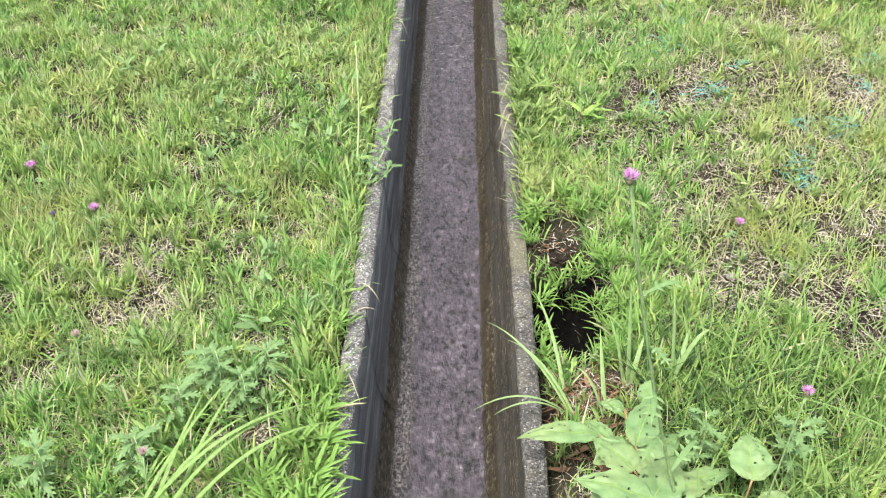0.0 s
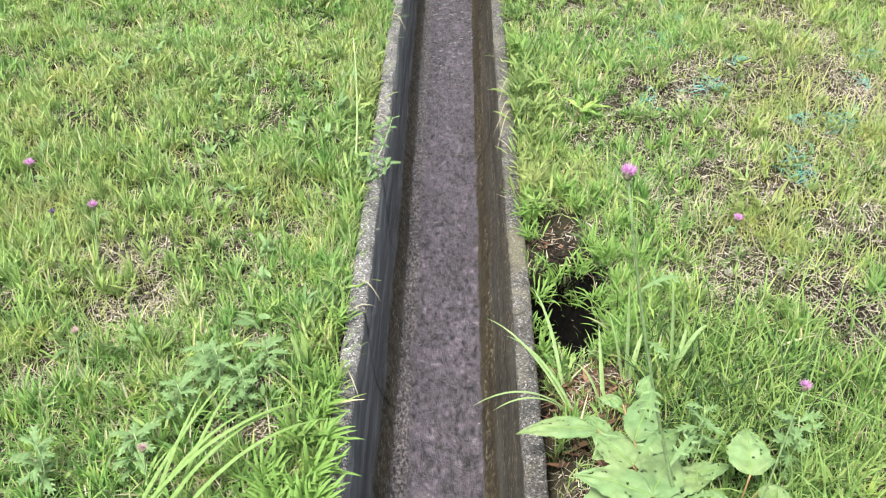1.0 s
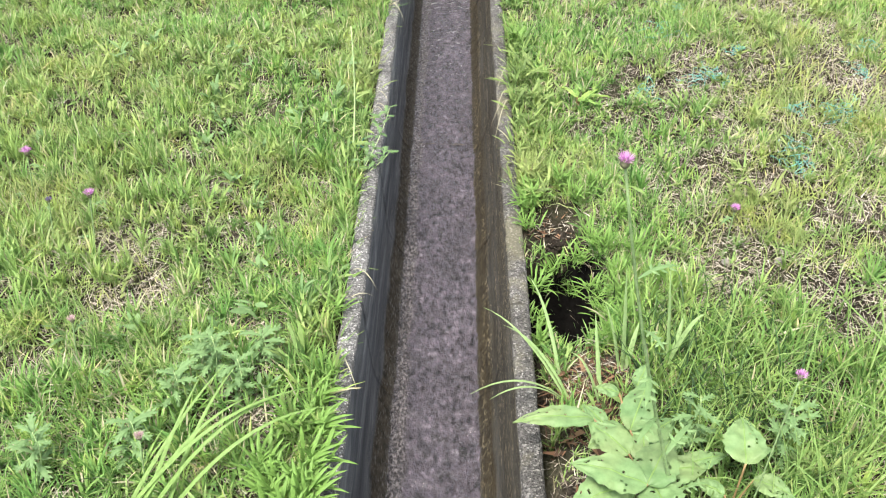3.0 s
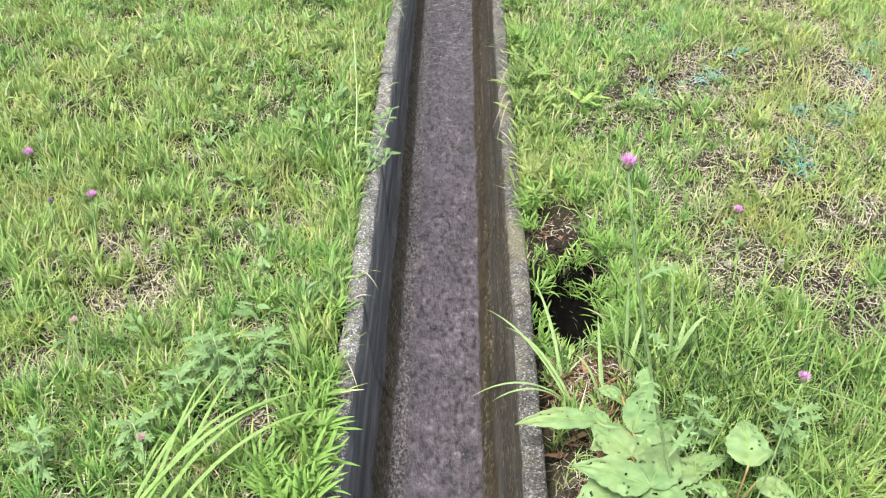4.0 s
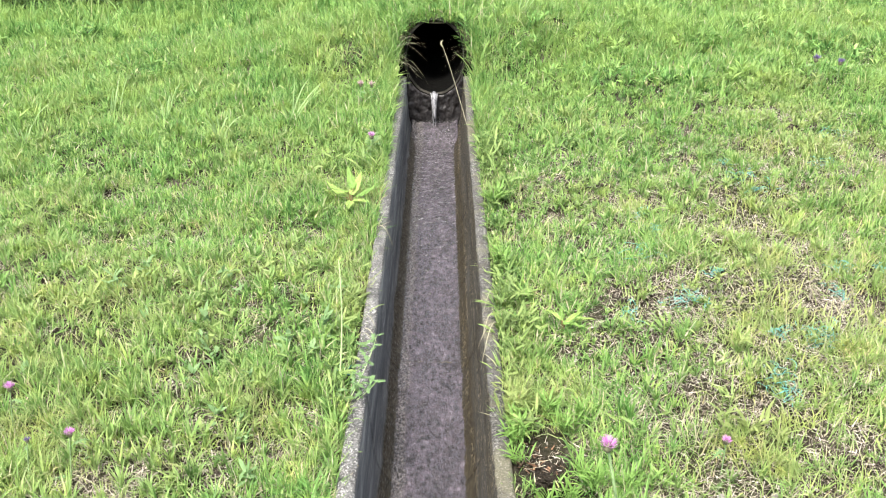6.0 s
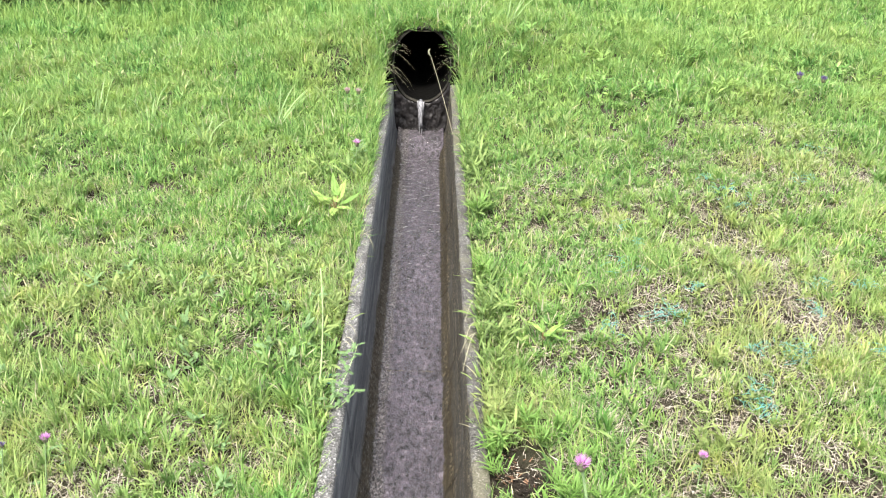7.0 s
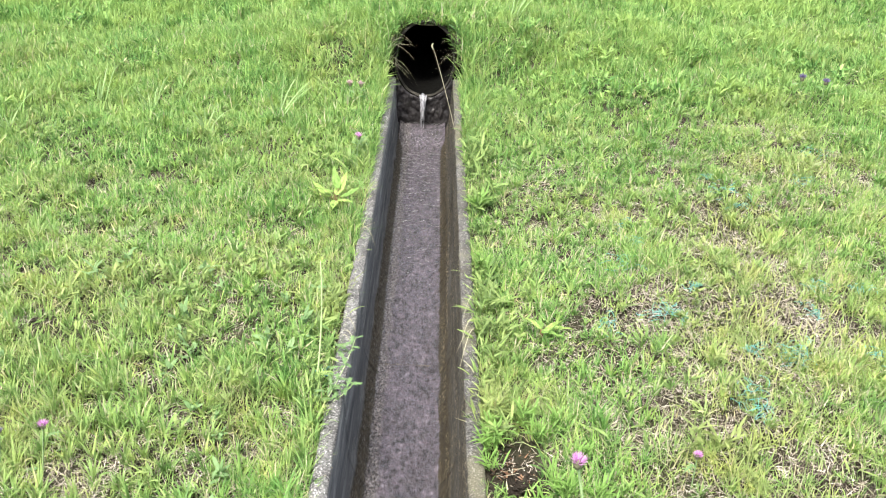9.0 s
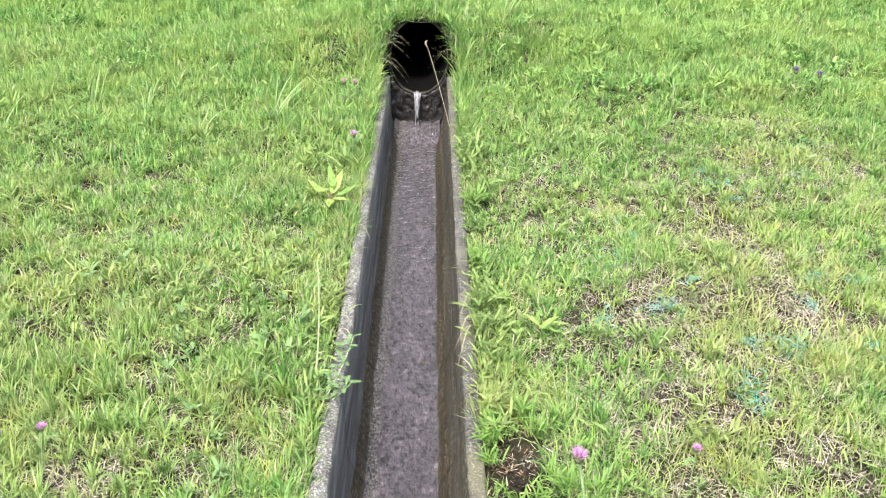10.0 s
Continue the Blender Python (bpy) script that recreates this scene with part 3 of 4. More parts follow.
def turf(name, y0, y1, density, wide, mat):
    x_, y_ = scatter(y0, y1, density)
    c = cover(x_, y_)
    ok = RNG.random(len(x_)) < c
    x_, y_, c = x_[ok], y_[ok], c[ok]
    n_ = len(x_)
    tuft = vnoise(x_ * 13, y_ * 13, 0)
    flow = 9.0 * vnoise(x_ * 7, y_ * 7, 2) + RNG.normal(0, 1.7, n_)
    len_ = (0.016 + 0.042 * tuft * RNG.uniform(0.4, 1.3, n_) + 0.02 * RNG.random(n_)) * (0.75 + 0.5 * c) * (1 + 0.9 * lush(x_, y_)) * (0.5 + 1.05 * vnoise(x_ * 3.6, y_ * 3.6, 3))
    base = np.stack([x_, y_, height(x_, y_) - 0.004], axis=1)
    ob = blades(name, base, flow, len_, wide * RNG.uniform(0.55, 1.35, n_), np.abs(RNG.normal(0.35, 0.35, n_)), RNG.uniform(0.1, 1.5, n_), mat)
    return tagged(ob, "short yellow-green lawn grass, patchy over bare earth", "grass", kind="stuff")


turf("lawn_grass", 0.75, 2.2, 17000, 0.0036, LAWN)
turf("lawn_grass", 2.2, 3.8, 10000, 0.0042, LAWN)
turf("lawn_grass", 3.8, 6.0, 5600, 0.0062, LUSH)
turf("lawn_grass", 6.0, 9.6, 2600, 0.010, LUSH)


def tufts(y0, y1, density, size, wide, mat, k, gaps=0.5, sprawl=1.0):
    """Turf tufts: shoots of upright blades that fan out from a crown, with thatch between them."""
    x_, y_ = scatter(y0, y1, density)
    c = np.maximum(cover(x_, y_), 0.64 * (1 - worn(x_, y_)) * (pit(x_, y_) < 0.2) * (gap(x_, y_) < 0.3) * (np.hypot(x_ - 0.295, y_ - 1.91) > 0.09)) * (1 - 0.65 * worn(x_, y_))
    ok = RNG.random(len(x_)) < np.clip(1.35 * c - gaps * (vnoise(x_ * 8, y_ * 8, 0) < 0.42), 0, 1)
    x_, y_ = x_[ok], y_[ok]
    big = (np.exp(RNG.normal(0, 0.28, len(x_))) * (0.62 + 0.7 * vnoise(x_ * 4.3, y_ * 4.3, 1)) * (1 + 0.35 * lush(x_, y_)) * (1 + 0.25 * (x_ < -0.25))).clip(0.3, 1.6)
    m_ = RNG.integers(11, 25, len(x_))
    heading0, slope = RNG.uniform(0, 6.283, len(x_)), RNG.uniform(0, 0.45, len(x_))
    spread = np.repeat(RNG.uniform(0.55, 1.25, len(x_)) * (sprawl + 0.25 * (x_ > 0.3)), m_)
    big_, hx0 = np.repeat(big, m_), np.repeat(heading0, m_)
    n_ = len(big_)
    head = RNG.uniform(0, 6.283, n_)
    off_ = 0.011 * big_ * RNG.random(n_)
    bx_, by_ = np.repeat(x_, m_) + np.cos(head) * off_, np.repeat(y_, m_) + np.sin(head) * off_
    lean = np.clip(spread * RNG.uniform(0.0, 0.85, n_) + np.repeat(slope, m_) * np.cos(head - hx0), 0.02, 1.45)
    base = np.stack([bx_, by_, height(bx_, by_) + RNG.uniform(-0.003, 0.018, n_) * big_], axis=1)
    ob = blades("grass_tufts", base, head, size * RNG.uniform(0.45, 1.15, n_) * big_, wide * RNG.uniform(0.65, 1.3, n_) * np.sqrt(big_), lean, RNG.uniform(0.0, 0.9, n_), mat, k)
    return tagged(ob, "bright green grass tufts fanning up from thin thatch", "grass", kind="stuff")


tufts(0.75, 2.4, 720, 0.049, 0.0050, TUFT, 4)
tufts(2.4, 4.2, 720, 0.039, 0.0050, TUFT, 4, 0.5, 1.25)
tufts(4.2, 6.2, 460, 0.050, 0.0060, TUFT, 3, 0.4, 1.2)
tufts(6.2, 9.6, 220, 0.075, 0.0095, LUSH, 3, 0.3, 1.1)



def outer_turf():
    """Thin turf over the rest of the bank."""
    x_, y_ = RNG.uniform(-7, 8, 330000), RNG.uniform(-3, 12, 330000)
    ok = ((np.abs(x_) > 0.62 + 0.56 * np.maximum(y_, 0)) | (y_ < 0.75) | (y_ > 9.6)) & (np.abs(x_) > 0.24)
    x_, y_ = x_[ok], y_[ok]
    n_ = len(x_)
    base = np.stack([x_, y_, height(x_, y_) - 0.004], axis=1)
    ob = blades("outer_grass", base, RNG.uniform(0, 6.283, n_), RNG.uniform(0.05, 0.11, n_), RNG.uniform(0.009, 0.019, n_), np.abs(RNG.normal(0.6, 0.3, n_)), RNG.uniform(0.2, 1.3, n_), LUSH, 2)
    tagged(ob, "green grass over the rest of the bank", "grass", kind="stuff")


outer_turf()


def clumps(name, y0, y1, density, leaf, wide, mat, label, form="lance", rule=None, k=4):
    """Leafy weeds: each clump a few stems' worth of leaves spreading round a point."""
    x_, y_ = scatter(y0, y1, density)
    ok = RNG.random(len(x_)) < cover(x_, y_) * (rule(x_, y_) if rule else 1)
    x_, y_ = x_[ok], y_[ok]
    m_ = RNG.integers(6, 15, len(x_))
    mound = 0.6 + 0.85 * vnoise(x_ * 3.1, y_ * 3.1, 0)
    big = np.repeat(RNG.uniform(0.65, 1.3, len(x_)) * mound, m_)
    bx_, by_ = np.repeat(x_, m_), np.repeat(y_, m_)
    n_ = len(bx_)
    rise = RNG.uniform(0, 0.045, n_) * big
    base = np.stack([bx_ + RNG.normal(0, 0.008, n_), by_ + RNG.normal(0, 0.008, n_), height(bx_, by_) + rise], axis=1)
    ob = blades(name, base, RNG.uniform(0, 6.283, n_), leaf * RNG.uniform(0.6, 1.3, n_) * big, wide * RNG.uniform(0.7, 1.3, n_) * big, RNG.uniform(0.25, 1.25, n_), RNG.uniform(0.1, 0.9, n_), mat, k, form)
    return tagged(ob, label, "weeds", kind="stuff")


clumps("leafy_weeds", 0.75, 2.4, 130, 0.034, 0.0056, WEED, "low leafy green weeds among the lawn grass")
clumps("leafy_weeds", 2.4, 4.5, 90, 0.032, 0.0064, WEED, "low leafy green weeds among the lawn grass")
clumps("leafy_weeds", 4.5, 9.4, 170, 0.044, 0.0080, LUSH, "low leafy green weeds on the far bank", rule=lambda x, y: np.clip(0.2 + 1.3 * vnoise(x * 3.1, y * 3.1, 0) ** 1.4, 0, 1), k=3)
clumps("bamboo_grass", 0.8, 4.6, 1250, 0.048, 0.0062, WEED, "bright broad-bladed grass along the channel edge", "lance",
       lambda x, y: np.exp(-((np.abs(x) - 0.27) / 0.045) ** 2) * (0.25 + 0.5 * (x > 0)) * (0.3 + 0.7 * vnoise(x * 2, y * 4, 2)) * (1 - 0.95 * (x > 0) * (y < 1.46)))
clumps("mugwort", 0.8, 3.0, 30, 0.036, 0.011, MUGWORT, "grey-green mugwort leaves in the turf", "ovate", lambda x, y: (x < -0.3) * 0.9)


def tall_grass(name, count, xr, yr, len_, wide, mat, rule):
    x_, y_ = RNG.uniform(*xr, count), RNG.uniform(*yr, count)
    ok = (RNG.random(count) < rule(x_, y_)) & ((np.abs(x_) > 0.216) | (y_ > 5.6) | ((np.abs(x_) > 0.188) & (y_ > 5.44)))
    x_, y_ = x_[ok], y_[ok]
    n_ = len(x_)
    base = np.stack([x_, y_, height(x_, y_) - 0.005], axis=1)
    ob = blades(name, base, RNG.uniform(0, 6.283, n_), len_ * RNG.uniform(0.5, 1.3, n_), wide * RNG.uniform(0.6, 1.3, n_), np.abs(RNG.normal(0.15, 0.22, n_)), RNG.uniform(0.2, 1.5, n_), mat, 5)
    return tagged(ob, "long soft green grass round the pipe and on the bank", "grass", kind="stuff")


tall_grass("tall_grass", 9000, (-3.5, 4.5), (4.4, 9.3), 0.15, 0.0055, LUSH, lambda x, y: np.clip(lush(x, y) * 1.1 * vnoise(x * 2.2, y * 2.2, 3) ** 1.2, 0, 1))
tall_grass("tall_grass", 3600, (-0.62, 0.62), (4.2, 6.1), 0.18, 0.0055, TUFT, lambda x, y: np.exp(-((np.abs(x) - 0.30) / 0.10) ** 2) * (0.35 + 0.65 * smooth((y - 4.6) / 0.6)) + 0.6 * (y > 5.68) * (np.abs(x) < 0.3))
tall_grass("tall_grass", 1500, (-0.31, -0.218), (3.1, 5.55), 0.11, 0.005, LUSH, lambda x, y: 0.2 + 0.8 * smooth((y - 3.4) / 1.2))
tall_grass("tall_grass", 1100, (0.222, 0.31), (4.3, 5.55), 0.11, 0.005, LUSH, lambda x, y: 0.25 + 0.75 * smooth((y - 4.5) / 0.7))
tall_grass("tall_grass", 1500, (-0.36, -0.2), (0.9, 4.6), 0.085, 0.0042, LAWN, lambda x, y: 0.2 + 0.8 * vnoise(x, y * 4, 1))

# upright grass where the mown bank ends, and the dark scrub behind it
tall_grass("tall_grass", 2600, (-4.2, 0.5), (6.66, 7.14), 0.22, 0.009, LUSH, lambda x, y: 0.25 + 0.75 * (vnoise(x * 5, y, 2) > 0.45) + 0 * y)


def scrub():
    """A low thicket of small dark leaves along the top of the bank."""
    n_ = 16000
    x_ = RNG.uniform(-5.0, 0.55, n_)
    edge = 6.86 + 0.3 * smooth((-x_ - 0.4) / 1.2)
    y_ = edge + 0.9 * RNG.random(n_) ** 1.6
    top = (0.35 + 0.5 * vnoise(x_ * 1.7, y_ * 1.7, 1)) * (0.6 + 0.4 * smooth((y_ - edge) / 0.3))
    base = np.stack([x_, y_, height(x_, y_) + top * RNG.random(n_) ** 0.8], axis=1)
    ob = blades("scrub", base, RNG.uniform(0, 6.283, n_), RNG.uniform(0.04, 0.085, n_), RNG.uniform(0.02, 0.04, n_), RNG.uniform(0.4, 1.5, n_), RNG.uniform(0.1, 0.9, n_), SCRUB_AND_SHADE, 4, "ovate")
    tagged(ob, "dark green scrub along the end of the bank", "shrub", kind="stuff")


scrub()

# grass rooted in the earth round the mouth
n_ = 480
ang_ = RNG.uniform(-1.65, 1.65, n_)
rad_ = RNG.uniform(0.203, 0.26, n_)
zz = LIP_Z + 1.13 * (R_IN + rad_ * np.cos(ang_))
tagged(blades("mouth_grass", np.stack([rad_ * np.sin(ang_), LIP_Y + SLANT * (zz - LIP_Z) + 0.02, zz - 0.012], axis=1), RNG.uniform(0, 6.283, n_), RNG.uniform(0.04, 0.12, n_), RNG.uniform(0.004, 0.008, n_), np.abs(RNG.normal(0.45, 0.4, n_)), RNG.uniform(0.3, 1.6, n_), TUFT, 5),
       "green grass overhanging the pipe mouth", "grass", kind="stuff")
tall_grass("tall_grass", 1900, (0.42, 1.25), (0.82, 1.6), 0.17, 0.0042, SEDGE, lambda x, y: np.clip(1.3 - np.hypot((x - 0.84) / 0.46, (y - 1.12) / 0.36), 0, 1))
# near-black blades that paint the shadow low in the long grass
tall_grass("tall_grass", 1300, (0.42, 1.2), (0.9, 1.6), 0.12, 0.0055, SCRUB_AND_SHADE, lambda x, y: np.clip(1.3 - np.hypot((x - 0.55) / 0.24, (y - 1.30) / 0.28), 0, 1))
tall_grass("tall_grass", 900, (0.42, 0.75), (1.15, 1.7), 0.10, 0.0045, BAMBOO, lambda x, y: np.clip(1.2 - np.hypot((x - 0.54) / 0.16, (y - 1.42) / 0.26), 0, 1))
for count, xr, yr in ((900, (-1.3, -0.28), (0.9, 2.1)), (500, (-1.6, -0.3), (2.1, 3.6)), (500, (0.35, 1.3), (1.2, 2.4)), (500, (0.4, 1.9), (2.4, 4.0))):
    tagged(tall_grass("dry_stalks", count, xr, yr, 0.10, 0.0017, PALE_STRAW, lambda x, y: 0.5 * vnoise(x * 4, y * 4, 2) + 0 * y), "thin bleached grass stalks standing in the turf")


def litter(name, count, xr, yr, len_, wide, mat, label, rule):
    x_, y_ = RNG.uniform(*xr, count), RNG.uniform(*yr, count)
    ok = (RNG.random(count) < rule(x_, y_)) & (np.abs(x_) > 0.245)
    x_, y_ = x_[ok], y_[ok]
    n_ = len(x_)
    base = np.stack([x_, y_, height(x_, y_) + RNG.uniform(0.001, 0.014, n_)], axis=1)
    ob = blades(name, base, RNG.uniform(0, 6.283, n_), len_ * RNG.uniform(0.4, 1.4, n_), wide * RNG.uniform(0.5, 1.4, n_), RNG.normal(1.45, 0.16, n_), RNG.normal(0, 0.4, n_), mat, 2)
    return tagged(ob, label, "straw", kind="stuff")


litter("dry_straw", 260000, (-1.8, 2.2), (0.85, 4.2), 0.032, 0.0019, STRAW, "dry pale grass stalks lying on worn earth", lambda x, y: 0.2 + 0.2 * (x > 0.4) + 0.2 * (x < -0.35) * (y < 2.1) + (1.0 - 0.8 * (x < 0.42) * (x > 0)) * worn(x, y) + 0.9 * np.clip(0.62 - cover(x, y), 0, 1) + 0.3 * (x > 0.4) * vnoise(x * 5, y * 5, 1) - 0.66 * (np.hypot(x - 0.295, y - 1.91) < 0.11) - 0.5 * (np.hypot((x - 0.62) / 0.26, (y - 1.25) / 0.3) < 1))
litter("dry_straw", 50000, (-3.0, 3.6), (4.2, 8.0), 0.06, 0.004, STRAW, "dry pale grass stalks scattered in the turf", lambda x, y: 0.12 + 0.85 * worn(x, y) + 0.2 * (x > 0.3) * vnoise(x * 3, y * 3, 2))
litter("long_straw", 9000, (-1.6, 2.0), (0.9, 3.6), 0.085, 0.0020, PALE_STRAW, "long bleached grass stalks lying across worn turf", lambda x, y: 0.05 + 0.14 * (x < -0.3) * (y < 2.0) + 0.4 * worn(x, y))
litter("dead_leaves", 9000, (0.2, 0.62), (1.0, 2.15), 0.028, 0.0045, DEAD, "red-brown dead leaves beside the hole", lambda x, y: np.clip(1.1 - np.hypot((x - 0.33) / 0.14, (y - 1.33) / 0.16), 0, 1) + 0.17 * np.clip(1.1 - np.hypot((x - 0.295) / 0.10, (y - 1.91) / 0.11), 0, 1))


litter("dead_leaves", 180, (0.24, 0.36), (0.95, 1.42), 0.045, 0.016, DEAD, "curled brown dead leaves lying beside the kerb", lambda x, y: 0.25 + 0 * x)


def clods():
    """Crumbs of dark earth lying on the bare spots."""
    bm = bmesh.new()
    bmesh.ops.create_icosphere(bm, subdivisions=1, radius=1)
    shape = np.array([tuple(v_.co) for v_ in bm.verts])
    tris = np.array([[v_.index for v_ in f_.verts] for f_ in bm.faces])
    bm.free()
    verts, faces, base = [], [], 0
    for cx, cy, rad, count in ((0.295, 1.91, 0.085, 240), (0.275, 1.40, 0.05, 40), (0.28, 1.06, 0.05, 60), (1.22, 2.42, 0.10, 110), (1.23, 2.92, 0.10, 90), (0.935, 1.57, 0.08, 90), (0.74, 1.95, 0.06, 60), (-0.745, 1.643, 0.10, 60), (0.535, 2.51, 0.06, 50)):
        for _ in range(count):
            a_, d_ = RNG.uniform(0, 6.283), rad * RNG.random() ** 0.6
            x_, y_ = max(0.24, cx + d_ * math.cos(a_)) if cx > 0 else cx + d_ * math.cos(a_), cy + d_ * math.sin(a_)
            size = RNG.uniform(0.002, 0.009)
            lump = shape * size * RNG.uniform(0.6, 1.3, shape.shape) * (1, 1, 0.75) + (x_, y_, float(height(x_, y_)) + size * 0.3)
            verts.extend(map(tuple, lump))
            faces.extend(map(tuple, tris + base))
            base += len(shape)
    me = bpy.data.meshes.new("soil_clods")
    me.from_pydata(verts, [], faces)
    me.materials.append(SOIL)
    tagged(new("soil_clods", me), "crumbled dark earth on bare spots in turf", "soil", kind="stuff")


clods()

# ---- single plants ----
def at_ground(x, y, up=0.0):
    return Vector((x, y, float(height(x, y)) + up))


def flower_head(parent, q, size, petal, tilt=(0, 0, 1)):
    """A globe of bracts with a shaving brush of florets."""
    bm = bmesh.new()
    bmesh.ops.create_uvsphere(bm, u_segments=10, v_segments=7, radius=size * 0.42)
    for v_ in bm.verts:
        v_.co.z *= 1.1
        v_.co *= 1 + 0.12 * noise.noise(v_.co * 300)
        v_.co += q
    head = part("flower_head", bm, CALYX, parent, "dark green bracted bulb")
    bm = bmesh.new()
    r = random.Random(int(q.x * 1000 + q.y * 77))
    for i_ in range(110):
        a_, t_ = r.uniform(0, 6.283), r.random() ** 0.5
        d = Vector((math.cos(a_) * t_ * 0.95, math.sin(a_) * t_ * 0.95, 1 - 0.35 * t_)).normalized()
        b0 = q + d * size * 0.3
        ribbon(bm, [b0, b0 + d * size * 0.4, b0 + d * size * r.uniform(0.65, 0.9)], size * 0.07, (-math.sin(a_), math.cos(a_), 0.1))
    part("floret_tuft", bm, petal, head, "brush of thin florets")


def thistle(base, top, size, petal, label, leaves=4, bow=(0, 0, 0)):
    th = tagged(new("thistle"), label, "flower", "thistles")
    base, top = Vector(base), Vector(top)
    pts = arc(base, top, bow)
    bm = bmesh.new()
    tube(bm, pts, [0.0036 - 0.0018 * i_ / 8 for i_ in range(9)] if leaves > 4 else [0.0016] * 9)
    part("stem", bm, THISTLE_GREEN, th)
    r = random.Random(int(base.x * 991))
    for i_ in range(leaves):
        q = pts[min(6, i_ * 5 // max(1, leaves - 1) + 1)]
        a_ = r.uniform(0, 6.283)
        ln = size * (r.uniform(3.2, 5.2) if leaves > 4 else r.uniform(1.6, 3.2))
        d = Vector((math.cos(a_), math.sin(a_), 0))
        bm = bmesh.new()
        # a spiny lobed leaf: a midrib blade with side teeth
        ribbon(bm, arc(q, q + d * ln + Vector((0, 0, ln * 0.15)), (0, 0, ln * 0.15), 7), ln * 0.12, (-d.y, d.x, 0), "lance")
        for s in (0.3, 0.5, 0.7):
            m_ = q + d * ln * s + Vector((0, 0, ln * 0.2))
            for sg in (-1, 1):
                e_ = m_ + Vector((-d.y, d.x, 0)) * sg * ln * 0.2 + d * ln * 0.12
                ribbon(bm, [m_, m_.lerp(e_, 0.5), e_], ln * 0.08, d, "lance")
        part("leaf", bm, MUGWORT, th)
    flower_head(th, top, size * (1.0 if size > 0.025 else 0.85), petal)
    return th


thistle(at_ground(0.475, 0.985), (0.24, 0.955, 0.847), 0.0175, PETAL, "tall thistle with one purple flower by the channel", 6, (-0.012, 0.02, 0.0))
for x_, y_, up, sz, pet, lab in (
        (-1.183, 2.09, 0.15, 0.024, PETAL, "small purple thistle flower in the turf"),
        (-0.933, 1.88, 0.14, 0.022, PETAL, "small purple thistle flower in the turf"),
        (0.735, 1.79, 0.08, 0.02, PETAL, "small purple thistle flower over worn turf"),
        (0.574, 0.98, 0.40, 0.016, PETAL, "slender thistle with a purple flower in long grass"),
        (-0.57, 1.085, 0.16, 0.016, PALE_PETAL, "pale pink thistle flower beside long blades"),
        (-0.815, 1.41, 0.13, 0.016, PALE_PETAL, "withered pinkish thistle head on a thin stem"),
        (-1.035, 1.86, 0.13, 0.014, BLUE_PETAL, "dull grey-violet thistle bud in the turf"),
        (-0.295, 3.92, 0.15, 0.026, PETAL, "small purple thistle by the channel edge"),
        (-0.405, 4.66, 0.16, 0.026, PALE_PETAL, "faded pink thistle head on the bank"),
        (-0.345, 4.65, 0.16, 0.026, PALE_PETAL, "faded pink thistle head on the bank"),
        (1.971, 4.52, 0.13, 0.03, BLUE_PETAL, "dark violet thistle head in far turf"),
        (2.082, 4.48, 0.13, 0.028, BLUE_PETAL, "dark violet thistle head in far turf")):
    g_ = at_ground(x_, y_ - 0.02)
    thistle(g_, g_ + Vector((0.01, 0.03, up)), sz, pet, lab, 2)


def sedge(label, blades_, mat=SEDGE, width=0.008):
    """A tuft of long blades: each from a base point to a tip, bowed upwards."""
    th = tagged(new("sedge_tuft"), label, "grass", "sedge tufts")
    for (bx0, by0), tip, rise in blades_:
        b0 = at_ground(bx0, by0, -0.01)
        bm = bmesh.new()
        d = Vector(tip) - b0
        ribbon(bm, arc(b0, tip, (0, 0, rise), 11), width, Vector((-d.y, d.x, 0.3 * d.length)))
        part("blade", bm, mat, th)
    return th


r_ = random.Random(3)
sedge("long pale green sedge blades leaning over the lawn", [
    ((-0.62, 0.97), (-0.428, 1.278, 0.12), 0.03), ((-0.60, 0.96), (-0.359, 1.189, 0.12), 0.07), ((-0.58, 0.97), (-0.284, 1.212, 0.11), 0.08), ((-0.63, 0.96), (-0.241, 1.231, 0.10), 0.10),
    ((-0.55, 0.96), (-0.203, 1.199, 0.08), 0.10), ((-0.53, 0.97), (-0.40, 1.25, 0.14), 0.05), ((-0.57, 0.95), (-0.46, 1.22, 0.15), 0.03)], SEDGE, 0.0085)
sedge("arching sedge blades hanging over the channel kerb", [
    ((0.30, 1.30), (0.109, 1.516, 0.06), 0.05), ((0.305, 1.30), (0.15, 1.47, 0.05), 0.05), ((0.30, 1.31), (0.076, 1.261, 0.05), 0.06), ((0.295, 1.31), (0.117, 1.248, 0.05), 0.05), ((0.287, 1.36), (0.221, 1.616, 0.07), 0.05),
    ((0.36, 1.29), (0.29, 1.36, 0.08), 0.04)], SILVER, 0.0095)
sedge("upright sedge blades beside the washed-out hole", [
    ((0.416, 1.36), (0.397, 1.42, 0.269), 0.01), ((0.41, 1.36), (0.366, 1.42, 0.171), 0.02), ((0.363, 1.30), (0.349, 1.42, 0.137), 0.0), ((0.42, 1.36), (0.448, 1.42, 0.113), 0.02)], SILVER, 0.012)
sedge("upright sedge blades in long grass", [
    ((0.512, 1.36), (0.487, 1.42, 0.278), 0.01), ((0.516, 1.36), (0.542, 1.42, 0.141), 0.02), ((0.50, 1.35), (0.56, 1.36, 0.2), 0.04)], SILVER, 0.012)
